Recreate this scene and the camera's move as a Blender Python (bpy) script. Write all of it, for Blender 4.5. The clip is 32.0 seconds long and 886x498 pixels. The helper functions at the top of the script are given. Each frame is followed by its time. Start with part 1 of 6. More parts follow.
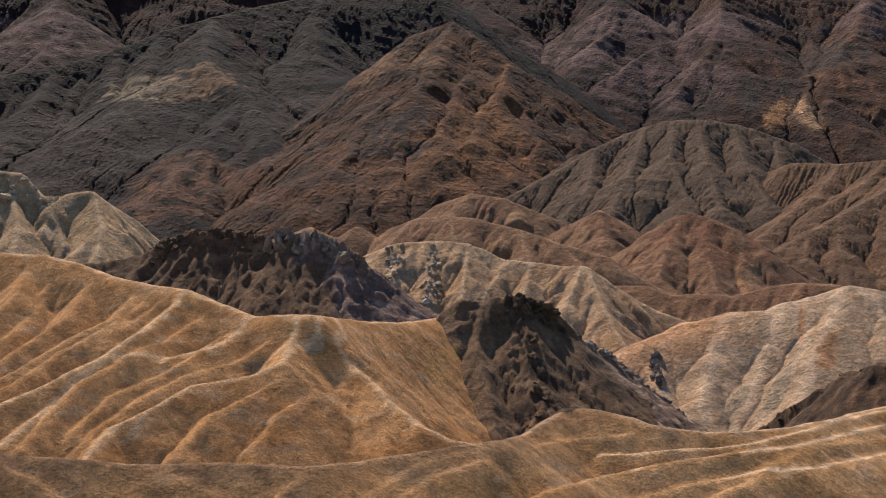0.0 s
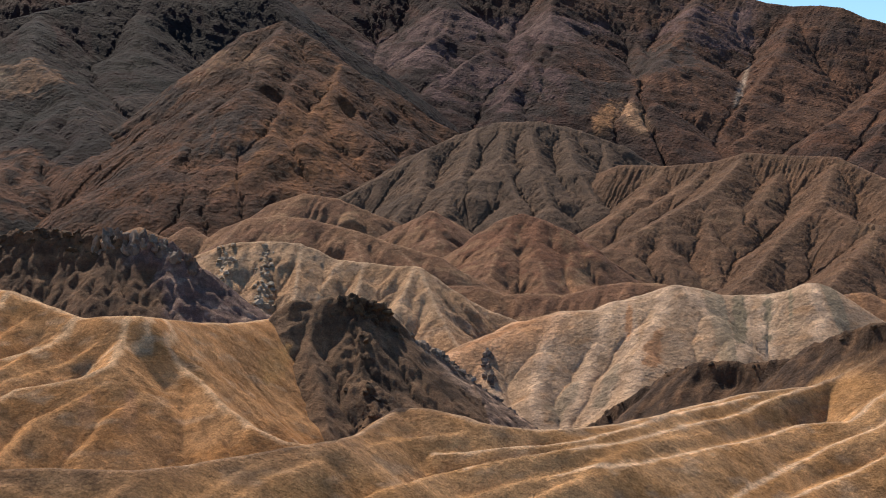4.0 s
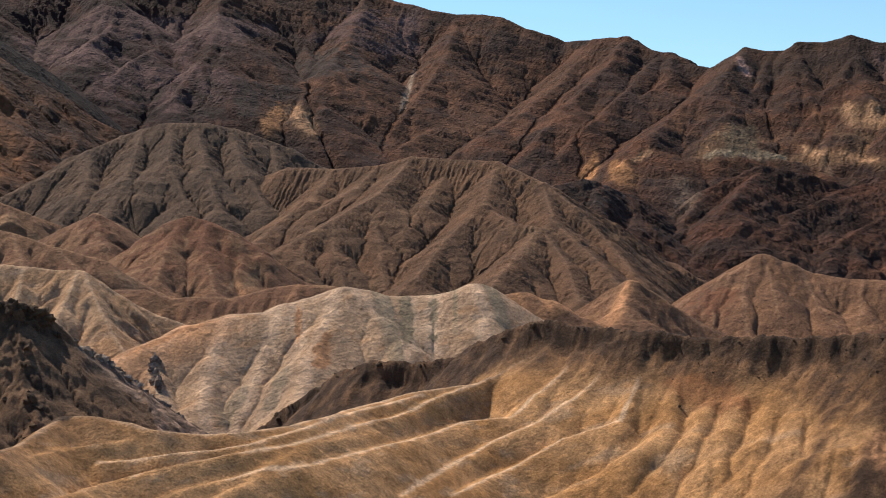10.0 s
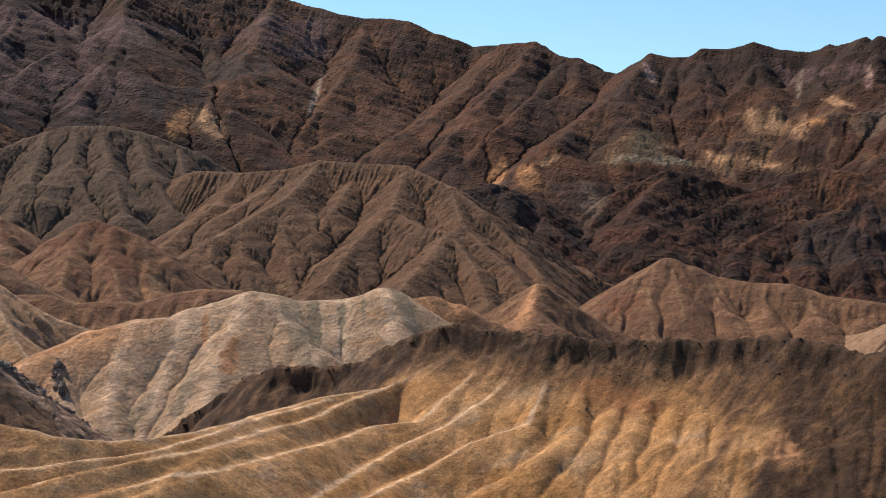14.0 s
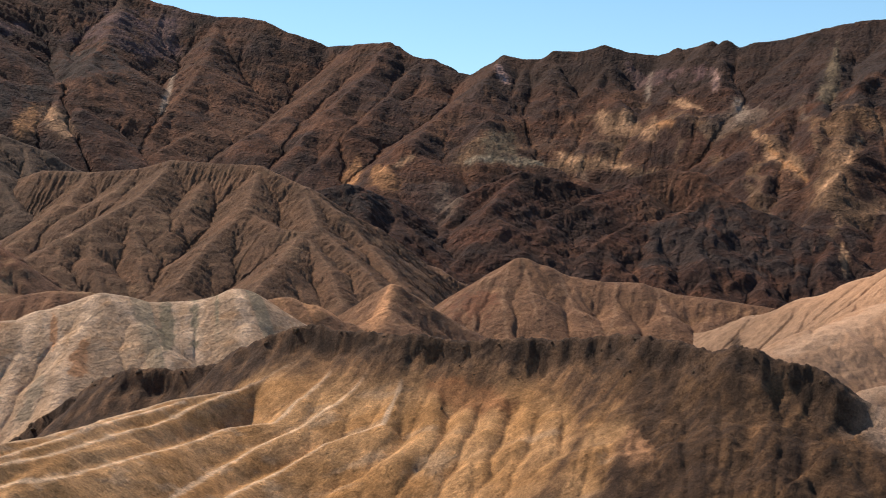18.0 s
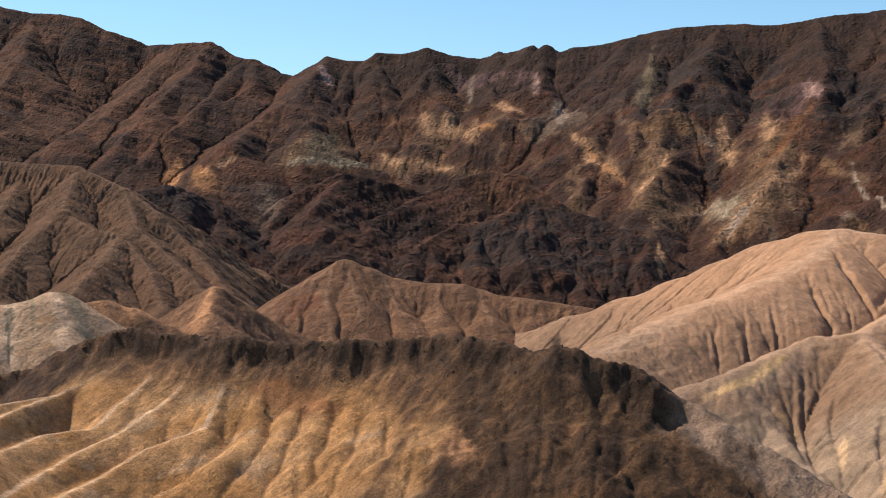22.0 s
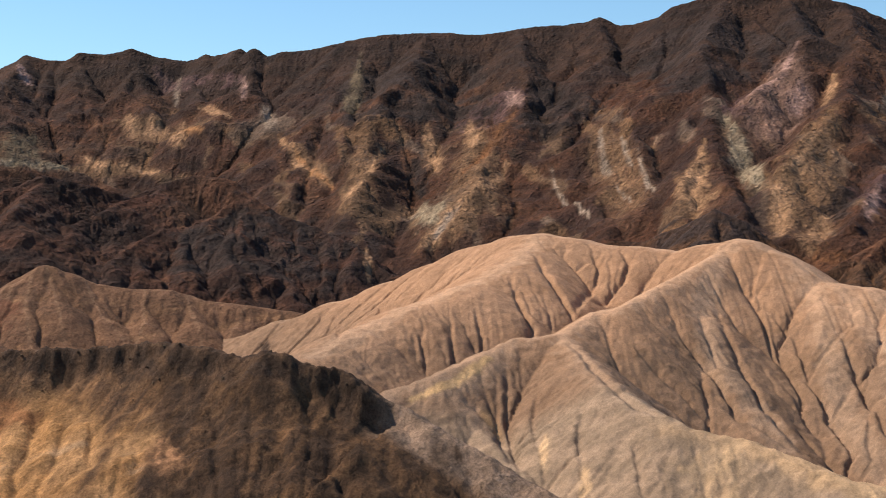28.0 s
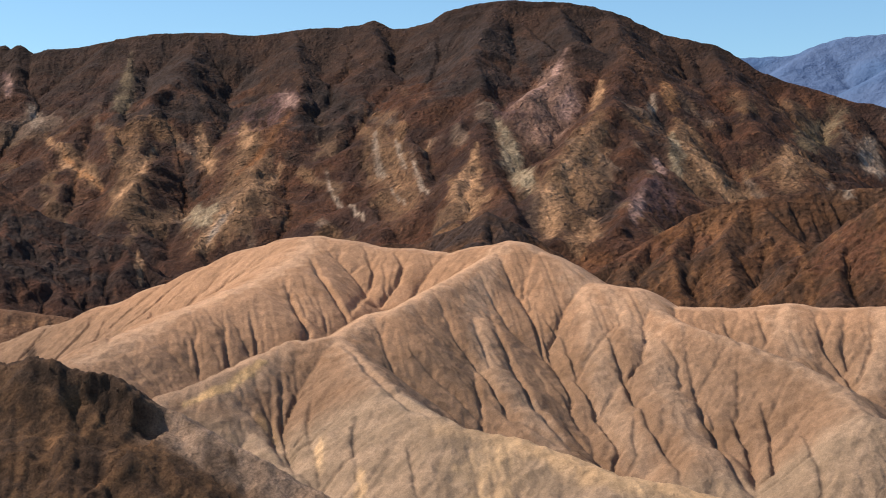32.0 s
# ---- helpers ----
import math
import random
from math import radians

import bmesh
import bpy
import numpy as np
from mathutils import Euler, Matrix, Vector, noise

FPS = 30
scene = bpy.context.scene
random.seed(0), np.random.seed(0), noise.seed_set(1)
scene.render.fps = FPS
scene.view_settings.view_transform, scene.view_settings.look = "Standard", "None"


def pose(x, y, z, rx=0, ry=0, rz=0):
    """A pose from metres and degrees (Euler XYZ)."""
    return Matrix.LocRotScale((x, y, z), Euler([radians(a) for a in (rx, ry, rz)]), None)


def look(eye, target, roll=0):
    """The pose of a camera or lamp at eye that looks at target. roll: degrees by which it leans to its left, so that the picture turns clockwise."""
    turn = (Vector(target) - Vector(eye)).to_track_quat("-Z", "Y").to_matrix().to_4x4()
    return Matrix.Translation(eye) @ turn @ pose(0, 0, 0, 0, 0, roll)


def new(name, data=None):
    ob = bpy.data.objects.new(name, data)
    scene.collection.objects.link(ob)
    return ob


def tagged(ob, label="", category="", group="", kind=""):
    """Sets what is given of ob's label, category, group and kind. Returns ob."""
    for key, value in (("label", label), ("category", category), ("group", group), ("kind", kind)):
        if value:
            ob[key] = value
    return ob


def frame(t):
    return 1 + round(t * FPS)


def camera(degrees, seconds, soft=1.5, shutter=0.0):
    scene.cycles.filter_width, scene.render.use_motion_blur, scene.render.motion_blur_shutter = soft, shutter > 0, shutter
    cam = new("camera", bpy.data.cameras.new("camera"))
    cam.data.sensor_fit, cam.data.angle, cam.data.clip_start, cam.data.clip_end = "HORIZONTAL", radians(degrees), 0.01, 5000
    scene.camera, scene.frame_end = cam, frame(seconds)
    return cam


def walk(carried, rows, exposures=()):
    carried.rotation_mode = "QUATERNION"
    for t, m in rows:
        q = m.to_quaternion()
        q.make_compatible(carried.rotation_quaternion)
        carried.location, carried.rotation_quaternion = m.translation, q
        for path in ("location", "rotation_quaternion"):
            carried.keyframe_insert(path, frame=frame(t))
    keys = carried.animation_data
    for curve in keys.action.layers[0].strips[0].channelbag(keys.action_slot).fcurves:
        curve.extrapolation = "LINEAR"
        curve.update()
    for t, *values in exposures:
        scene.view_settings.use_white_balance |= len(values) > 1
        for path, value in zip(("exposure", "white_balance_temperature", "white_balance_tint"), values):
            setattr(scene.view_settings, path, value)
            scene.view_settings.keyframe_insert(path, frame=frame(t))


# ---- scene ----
# ---------------- camera: a slow pan from one overlook ----------------
EYE = 60.0
cam = camera(33.08, 32.0, soft=1.0)
PAN = [(0, 0.595, -1.210, -0.121),
        (0.5, 1.246, -1.203, -0.129),
        (1, 2.046, -1.195, -0.090),
        (1.5, 2.842, -1.183, -0.112),
        (2, 3.572, -1.180, -0.075),
        (2.5, 4.286, -1.182, -0.085),
        (3, 5.176, -1.192, -0.084),
        (3.5, 6.053, -1.200, -0.039),
        (5.5, 10.160, -1.233, -0.011),
        (6, 11.222, -1.238, -0.029),
        (6.5, 12.435, -1.242, 0.002),
        (7, 13.670, -1.252, -0.012),
        (7.5, 14.877, -1.249, 0.025),
        (8, 16.115, -1.240, -0.009),
        (8.5, 17.277, -1.219, 0.026),
        (9, 18.316, -1.192, 0.044),
        (9.5, 19.162, -1.155, 0.040),
        (10, 19.669, -1.114, 0.005),
        (10.5, 20.067, -1.067, 0.004),
        (11, 20.400, -1.027, 0.018),
        (11.5, 20.756, -0.988, -0.002),
        (12, 21.148, -0.959, 0.001),
        (12.5, 21.536, -0.946, 0.040),
        (13, 22.037, -0.953, 0.034),
        (13.5, 22.606, -0.950, 0.018),
        (14, 23.188, -0.951, 0.047),
        (14.5, 23.868, -0.965, 0.028),
        (16.5, 26.598, -0.957, 0.034),
        (17, 27.290, -0.951, 0.033),
        (17.5, 28.021, -0.937, 0.015),
        (18, 28.759, -0.936, 0.006),
        (18.5, 29.524, -0.929, 0.032),
        (19, 30.243, -0.914, 0.030),
        (19.5, 30.948, -0.895, 0.008),
        (20, 31.654, -0.885, 0.019),
        (20.5, 32.348, -0.872, -0.008),
        (21, 33.367, -0.871, -0.009),
        (21.5, 34.454, -0.868, 0.005),
        (22, 35.532, -0.874, -0.010),
        (22.5, 36.578, -0.862, 0.005),
        (23, 37.507, -0.845, -0.007),
        (23.5, 38.418, -0.823, -0.002),
        (24, 39.371, -0.804, -0.013),
        (24.5, 40.379, -0.784, 0.031),
        (25, 41.461, -0.781, 0.018),
        (25.5, 42.460, -0.771, 0.011),
        (27.5, 45.849, -0.698, 0.029),
        (28, 46.690, -0.690, 0.002),
        (28.5, 47.550, -0.667, -0.001),
        (29, 48.517, -0.655, -0.003),
        (29.5, 49.573, -0.645, 0.020),
        (30, 50.907, -0.643, 0.024),
        (30.5, 52.176, -0.634, -0.012),
        (31, 53.356, -0.616, 0.006),
        (31.5, 54.410, -0.610, -0.010),
        (32, 55.320, -0.603, -0.022)]
walk(cam, [(t, pose(0, 0, EYE, 90 + pitch, 0, -yaw) @ pose(0, 0, 0, 0, 0, roll)) for t, yaw, pitch, roll in PAN])

# ---------------- sun and sky ----------------
SUN_AZ, SUN_EL = -20.0, 47.0
sun = new("sun", bpy.data.lights.new("sun", "SUN"))
sun.data.energy, sun.data.angle, sun.data.color = 6.6, radians(0.53), (1.0, 0.885, 0.74)
away = Vector((math.sin(radians(SUN_AZ)) * math.cos(radians(SUN_EL)), math.cos(radians(SUN_AZ)) * math.cos(radians(SUN_EL)), math.sin(radians(SUN_EL))))
sun.matrix_world = look(away * 100, (0, 0, 0))
world = bpy.data.worlds.new("desert_sky")
scene.world = world
world.use_nodes = True
wt = world.node_tree
sky = wt.nodes.new("ShaderNodeTexSky")
sky.sky_type, sky.sun_disc = "NISHITA", False
sky.sun_elevation, sky.sun_rotation = radians(SUN_EL), radians(SUN_AZ)
sky.altitude, sky.air_density, sky.dust_density, sky.ozone_density = 0, 1.0, 0.1, 2.0
air = wt.nodes.new("ShaderNodeVectorMath")
air.operation = "MULTIPLY"
air.inputs[1].default_value = (0.84, 1.06, 1.20)
wt.links.new(sky.outputs["Color"], air.inputs[0])
wt.links.new(air.outputs[0], wt.nodes["Background"].inputs["Color"])
wt.nodes["Background"].inputs["Strength"].default_value = 0.12


# ---------------- noise and landform arithmetic ----------------
def hash01(ix, iy, seed):
    h = (ix.astype(np.int64) * 374761393 + iy.astype(np.int64) * 668265263 + seed * 974634777) & 0xFFFFFFFF
    h = ((h ^ (h >> 13)) * 1274126177) & 0xFFFFFFFF
    return ((h ^ (h >> 16)) & 0xFFFFFF) / float(0xFFFFFF)


def wave(x, y, seed=0):
    """Smooth gradient noise in the plane, about -1 to 1."""
    ix, iy = np.floor(x), np.floor(y)
    fx, fy = x - ix, y - iy
    u, v = fx * fx * fx * (fx * (fx * 6 - 15) + 10), fy * fy * fy * (fy * (fy * 6 - 15) + 10)

    def corner(dx, dy):
        a = hash01(ix + dx, iy + dy, seed) * 2 * math.pi
        return np.cos(a) * (fx - dx) + np.sin(a) * (fy - dy)
    low = corner(0, 0) * (1 - u) + corner(1, 0) * u
    high = corner(0, 1) * (1 - u) + corner(1, 1) * u
    return (low * (1 - v) + high * v) * 1.5


def fbm(x, y, size, octaves=4, seed=0, ridged=False):
    total, amp, norm = np.zeros_like(x), 1.0, 0.0
    for o in range(octaves):
        n = wave(x / size + 17.3 * o, y / size - 9.1 * o, seed + o)
        total += amp * ((1 - 2 * np.abs(n)) if ridged else n)
        norm += amp
        amp, size = amp * 0.5, size * 0.5
    return total / norm


def lowland(x, y):
    """The height of the plain and of the overlook under the camera."""
    r = np.hypot(x, y)
    plain = np.interp(r, (0, 230, 300, 360, 420, 1000, 1500, 3000, 9000), (14, 14, 6, -5, -10, -16, 0, 30, 40))
    return np.maximum(plain, 58.4 - 0.55 * np.maximum(r - 6, 0))


def carve(h, live, strength, rounds):
    """Running water: each cell drains to its lowest neighbour and is cut down towards it, more where more water gathers."""
    n, m = h.shape
    cells = np.flatnonzero(live)
    name = np.full(n * m, -1)
    name[cells] = np.arange(len(cells))
    for _ in range(rounds):
        pad = np.pad(h, 1, mode="edge")
        best, to = np.zeros_like(h), np.zeros(h.shape, dtype=int)
        for dy, dx in ((0, 1), (0, -1), (1, 0), (-1, 0), (1, 1), (1, -1), (-1, 1), (-1, -1)):
            drop = (h - pad[1 + dy:1 + dy + n, 1 + dx:1 + dx + m]) / math.hypot(dx, dy)
            better = drop > best
            best[better] = drop[better]
            to[better] = dy * m + dx
        rec = name[np.clip(cells + to.ravel()[cells], 0, n * m - 1)]
        rec = np.where(rec < 0, np.arange(len(cells)), rec)
        z0 = h.ravel()[cells]
        seq = np.argsort(-z0).tolist()
        rec_l, water = rec.tolist(), [1.0] * len(cells)
        for i in seq:
            j = rec_l[i]
            if j != i:
                water[j] += water[i]
        f = np.minimum(strength * np.sqrt(np.array(water)), 1.2)
        keep, pull = (1 / (1 + f) * z0).tolist(), (f / (1 + f)).tolist()
        z = z0.tolist()
        for i in reversed(seq):
            z[i] = keep[i] + pull[i] * z[rec_l[i]]
        h = h.copy()
        h.ravel()[cells] = z
    return h


def soften(h, times=1):
    for _ in range(times):
        p = np.pad(h, 1, mode="edge")
        h = 0.5 * h + 0.125 * (p[:-2, 1:-1] + p[2:, 1:-1] + p[1:-1, :-2] + p[1:-1, 2:])
    return h


def branches(ridges, levels, seed):
    """Side spurs down both flanks of every crest, and again down the flanks of those."""
    rng = random.Random(seed)
    full = [(k, own, line, 0) for k, (own, line) in enumerate(ridges)]
    last = full[:]
    for depth, (spacing, length, fall) in enumerate(levels):
        grown = []
        for k, own, line, _ in last:
            run, side = rng.uniform(0.3, 1.0) * spacing, rng.choice((-1, 1))
            for a, b in zip(line, line[1:]):
                a, b = Vector(a), Vector(b)
                flat = Vector((b.x - a.x, b.y - a.y, 0))
                size = flat.length
                if size < 1e-3:
                    continue
                flat /= size
                while run < size:
                    p = a.lerp(b, run / size)
                    down = 1 if b.z < a.z else -1
                    turn = math.atan2(flat.y, flat.x) + side * (radians(90) - down * radians(rng.uniform(15, 50)) * min(1, abs(b.z - a.z) / size / 0.3))
                    reach, way = length * rng.uniform(0.5, 1.25), []
                    q = p - Vector((0, 0, 0.03 * length * fall))
                    for _ in range(4):
                        way.append(tuple(q))
                        turn += radians(rng.uniform(-16, 16))
                        cut = fall * rng.uniform(0.8, 1.2)
                        q = q + Vector((math.cos(turn), math.sin(turn), -cut)) * (reach / 3)
                    grown.append((k, 0, way, depth + 1))
                    run += spacing * rng.uniform(0.55, 1.45) / 2
                    side = -side
                run -= size
        full += grown
        last = grown
    return full


def strata(q, period):
    s = q / period
    f = s - np.floor(s)
    return (np.floor(s) + step(f, 0.0, 0.4) - s) * period


def cut_gully(X, Y, H, gx, gy, line, wide, deep, seed):
    """A narrow runnel down a slope: it starts as a scratch and grows deeper, with uneven banks."""
    px, py = np.array(line, dtype=float).T
    i0, i1 = np.searchsorted(gx, (px.min() - 4 * wide, px.max() + 4 * wide))
    j0, j1 = np.searchsorted(gy, (py.min() - 4 * wide, py.max() + 4 * wide))
    g = (slice(j0, j1), slice(i0, i1))
    x = X[g] + 0.7 * wide * fbm(X[g], Y[g], wide * 4, 3, seed + 61)
    y = Y[g] + 0.7 * wide * fbm(X[g], Y[g], wide * 4, 3, seed + 63)
    d, _, arc = apart([(a, b, 0.0) for a, b in line], x, y)
    total = arc_of(line, len(line) - 1)
    grown = step(arc, -0.1 * total, 0.5 * total) * (1 - 0.5 * step(arc, 0.85 * total, 1.05 * total))
    H[g] -= deep * grown * np.clip(1 - d / wide, 0, 1) ** 1.2
    H[g] -= 0.35 * deep * grown * np.clip(1 - d / (3.2 * wide), 0, 1) ** 2


def landform(ridges, cell, slope=0.65, width=0.5, warp=0.6, warp_size=12, bumps=0.4, bump_size=6, ridged=0, strength=0.04, rounds=5, reach=70, seed=1, smooth=1,
             levels=(), steep=1.15, beds=0.0, bed_size=14, bed_dip=(0.1, 0.0), back=0, main=99, rills=None, rounded={}, gullies=(), crags=None):
    """Heights on a grid: every crest and spur falls off to both sides at its slope; then water cuts its rills."""
    pts = np.array([p for _, line in ridges for p in line], dtype=float)
    x0, y0 = pts[:, 0].min() - reach, pts[:, 1].min() - reach
    x1, y1 = pts[:, 0].max() + reach, pts[:, 1].max() + reach
    gx, gy = np.arange(x0, x1, cell), np.arange(y0, y1, cell)
    X, Y = np.meshgrid(gx, gy)
    base = lowland(X, Y)
    tilt = 1 + 0.18 * fbm(X, Y, warp_size * 3, 2, seed + 20)
    if back:
        az0 = np.arctan2([p[0] for p in ridges[0][1]], [p[1] for p in ridges[0][1]])
        rim = np.hypot([p[0] for p in ridges[0][1]], [p[1] for p in ridges[0][1]])
        order = np.argsort(az0)
        far = np.hypot(X, Y) - np.interp(np.arctan2(X, Y), az0[order], rim[order])
        tilt = tilt * (1 + (back - 1) * step(far, 4 * cell, 40 * cell))
        warp = warp * (1 + 1.6 * step(-far, 10, 70))
    wx = X + warp * fbm(X, Y, warp_size, 3, seed + 50)
    wy = Y + warp * fbm(X, Y, warp_size, 3, seed + 90)
    H, near, owner = base - 6.0, np.full(X.shape, 1e3), np.zeros(X.shape, dtype=int)
    place, gap = np.zeros(X.shape), np.zeros(X.shape)
    for k, own, line, depth in branches(ridges, levels, seed):
        s, run = (own or slope) * steep ** depth, 53.0 * k + 1000.0 * depth
        blunt = rounded.get(k, width) if depth == 0 else width
        for (ax, ay, az), (bx, by, bz) in zip(line, line[1:]):
            r = (max(az, bz) + 20) / (s * 0.8) + 4
            r = min(r, reach * 2.5) if depth == 0 else min(r, levels[depth - 1][1] * 0.8)
            i0, i1 = np.searchsorted(gx, (min(ax, bx) - r, max(ax, bx) + r))
            j0, j1 = np.searchsorted(gy, (min(ay, by) - r, max(ay, by) + r))
            if i1 <= i0 or j1 <= j0:
                run += math.hypot(bx - ax, by - ay)
                continue
            w = (slice(j0, j1), slice(i0, i1))
            px, py = wx[w] - ax, wy[w] - ay
            ll = (bx - ax) ** 2 + (by - ay) ** 2 + 1e-9
            u = np.clip((px * (bx - ax) + py * (by - ay)) / ll, 0, 1)
            d = np.hypot(px - u * (bx - ax), py - u * (by - ay))
            z = az + u * (bz - az) - s * tilt[w] * (np.sqrt(d * d + blunt * blunt) - blunt)
            up = z > H[w]
            H[w] = np.where(up, z, H[w])
            owner[w] = np.where(up, k, owner[w])
            if depth == 0:
                place[w] = np.where(up, run + u * math.sqrt(ll), place[w])
                gap[w] = np.where(up, d, gap[w])
            run += math.sqrt(ll)
            if depth == 0 and k < main:
                near[w] = np.minimum(near[w], d)
    raised = H > base - 5.9
    H = H + np.where(raised, bumps * fbm(X, Y, bump_size, 5, seed) + ridged * (fbm(X, Y, bump_size * 1.7, 5, seed + 7, True) - 0.45), 0)
    if crags:
        high, size = crags
        bold = step(np.arctan2(X, Y), 0.42, 0.62) * step(apart(ridges[0][1], X, Y)[0], 0.3 * size, 1.6 * size)
        cx, cy = X + 0.4 * size * fbm(X, Y, size * 2, 3, seed + 25), Y + 0.4 * size * fbm(X, Y, size * 2, 3, seed + 27)
        H = H + np.where(raised, bold * high * (fbm(cx, cy, size, 5, seed + 29, True) - 0.35), 0)
    if rills:
        period, depth_of = rills
        s = place + 0.25 * period * fbm(X, Y, period * 2.5, 3, seed + 71)
        comb = np.abs(fbm(s, gap * 0.12 + owner * 7.7, period, 2, seed + 73)) * 2.2
        comb += 0.5 * np.abs(fbm(s, gap * 0.2 - owner * 3.1, period * 0.45, 2, seed + 75)) * 2.2
        H = H + np.where(raised, depth_of * (comb - 0.7) * step(gap, 0.3 * period, 1.6 * period), 0)
    if beds:
        q = H + bed_dip[0] * X + bed_dip[1] * Y + bed_size * 0.9 * fbm(X, Y, bed_size * 6, 3, seed + 31)
        H = H + np.where(raised, beds * strata(q, bed_size) * (0.55 + 0.6 * fbm(X, Y, bed_size * 4, 2, seed + 33)), 0)
    for wide, deep, line in gullies:
        cut_gully(X, Y, H, gx, gy, line, wide, deep, seed)
    if rounds:
        H = carve(H, H > base - 2.0, strength, rounds)
    H = soften(H, smooth)
    return dict(X=X, Y=Y, Z=H, near=near, base=base, cell=cell, owner=owner, lines=ridges)


def height_at(lf, x, y):
    X, Y, Z = lf["X"], lf["Y"], lf["Z"]
    i = np.clip(((x - X[0, 0]) / lf["cell"]).round().astype(int), 0, X.shape[1] - 1)
    j = np.clip(((y - Y[0, 0]) / lf["cell"]).round().astype(int), 0, X.shape[0] - 1)
    return Z[j, i]


def apart(line, X, Y):
    """How far each place lies from a line in plan, how high the line stands there, and how far along it."""
    best, height, arc, run = np.full(X.shape, 1e6), np.zeros(X.shape), np.zeros(X.shape), 0.0
    for (ax, ay, az), (bx, by, bz) in zip(line, line[1:]):
        u = np.clip(((X - ax) * (bx - ax) + (Y - ay) * (by - ay)) / ((bx - ax) ** 2 + (by - ay) ** 2 + 1e-9), 0, 1)
        d = np.hypot(X - ax - u * (bx - ax), Y - ay - u * (by - ay))
        closer = d < best
        size = math.hypot(bx - ax, by - ay)
        best, height, arc = np.where(closer, d, best), np.where(closer, az + u * (bz - az), height), np.where(closer, run + u * size, arc)
        run += size
    return best, height, arc


def arc_of(line, k):
    return sum(math.hypot(b[0] - a[0], b[1] - a[1]) for a, b in zip(line[:k], line[1:k + 1]))


def sheet(name, co, q, normal, tone, material, parent=None):
    used, inv = np.unique(q, return_inverse=True)
    q = inv.reshape(q.shape)
    me = bpy.data.meshes.new(name)
    me.vertices.add(len(used))
    me.vertices.foreach_set("co", co[used].astype(np.float32).ravel())
    me.loops.add(q.size)
    me.loops.foreach_set("vertex_index", q.astype(np.int32).ravel())
    me.polygons.add(len(q))
    me.polygons.foreach_set("loop_start", np.arange(0, q.size, 4, dtype=np.int32))
    me.polygons.foreach_set("use_smooth", np.ones(len(q), dtype=bool))
    me.update(calc_edges=True)
    att = me.attributes.new("rock", "FLOAT_COLOR", "POINT")
    shade = np.concatenate([tone[used], np.ones((len(used), 1))], 1)
    att.data.foreach_set("color", shade.astype(np.float32).ravel())
    me.normals_split_custom_set_from_vertices(normal[used].tolist())
    me.materials.append(material)
    ob = new(name, me)
    ob.parent = parent
    return ob


def islands(owner, live, smallest):
    """Numbers the connected pieces of each ridge's ground; crumbs join the piece beside them."""
    n, m = owner.shape
    lab = np.where(live, np.arange(n * m).reshape(n, m), -1)
    for _ in range(400):
        old = lab.copy()
        for ax in (0, 1):
            a, b = (lab[:-1], lab[1:]) if ax == 0 else (lab[:, :-1], lab[:, 1:])
            oa, ob = (owner[:-1], owner[1:]) if ax == 0 else (owner[:, :-1], owner[:, 1:])
            tie = (oa == ob) & (a >= 0) & (b >= 0)
            low = np.minimum(a, b)
            a[tie] = low[tie]
            b[tie] = np.minimum(low, b)[tie]
        flat = lab.ravel()
        ok = flat >= 0
        flat[ok] = flat[flat[ok]]
        lab = flat.reshape(n, m)
        if (lab == old).all():
            break
    flat = lab.ravel()
    ok = flat >= 0
    size = np.bincount(flat[ok], minlength=n * m)
    crumb = ok & (size[np.maximum(flat, 0)] < smallest)
    flat[crumb] = -2
    lab = flat.reshape(n, m)
    for _ in range(40):
        if not (lab == -2).any():
            break
        for dy, dx in ((0, 1), (0, -1), (1, 0), (-1, 0)):
            other = np.roll(lab, (dy, dx), (0, 1))
            take = (lab == -2) & (other >= 0)
            lab[take] = other[take]
    return lab


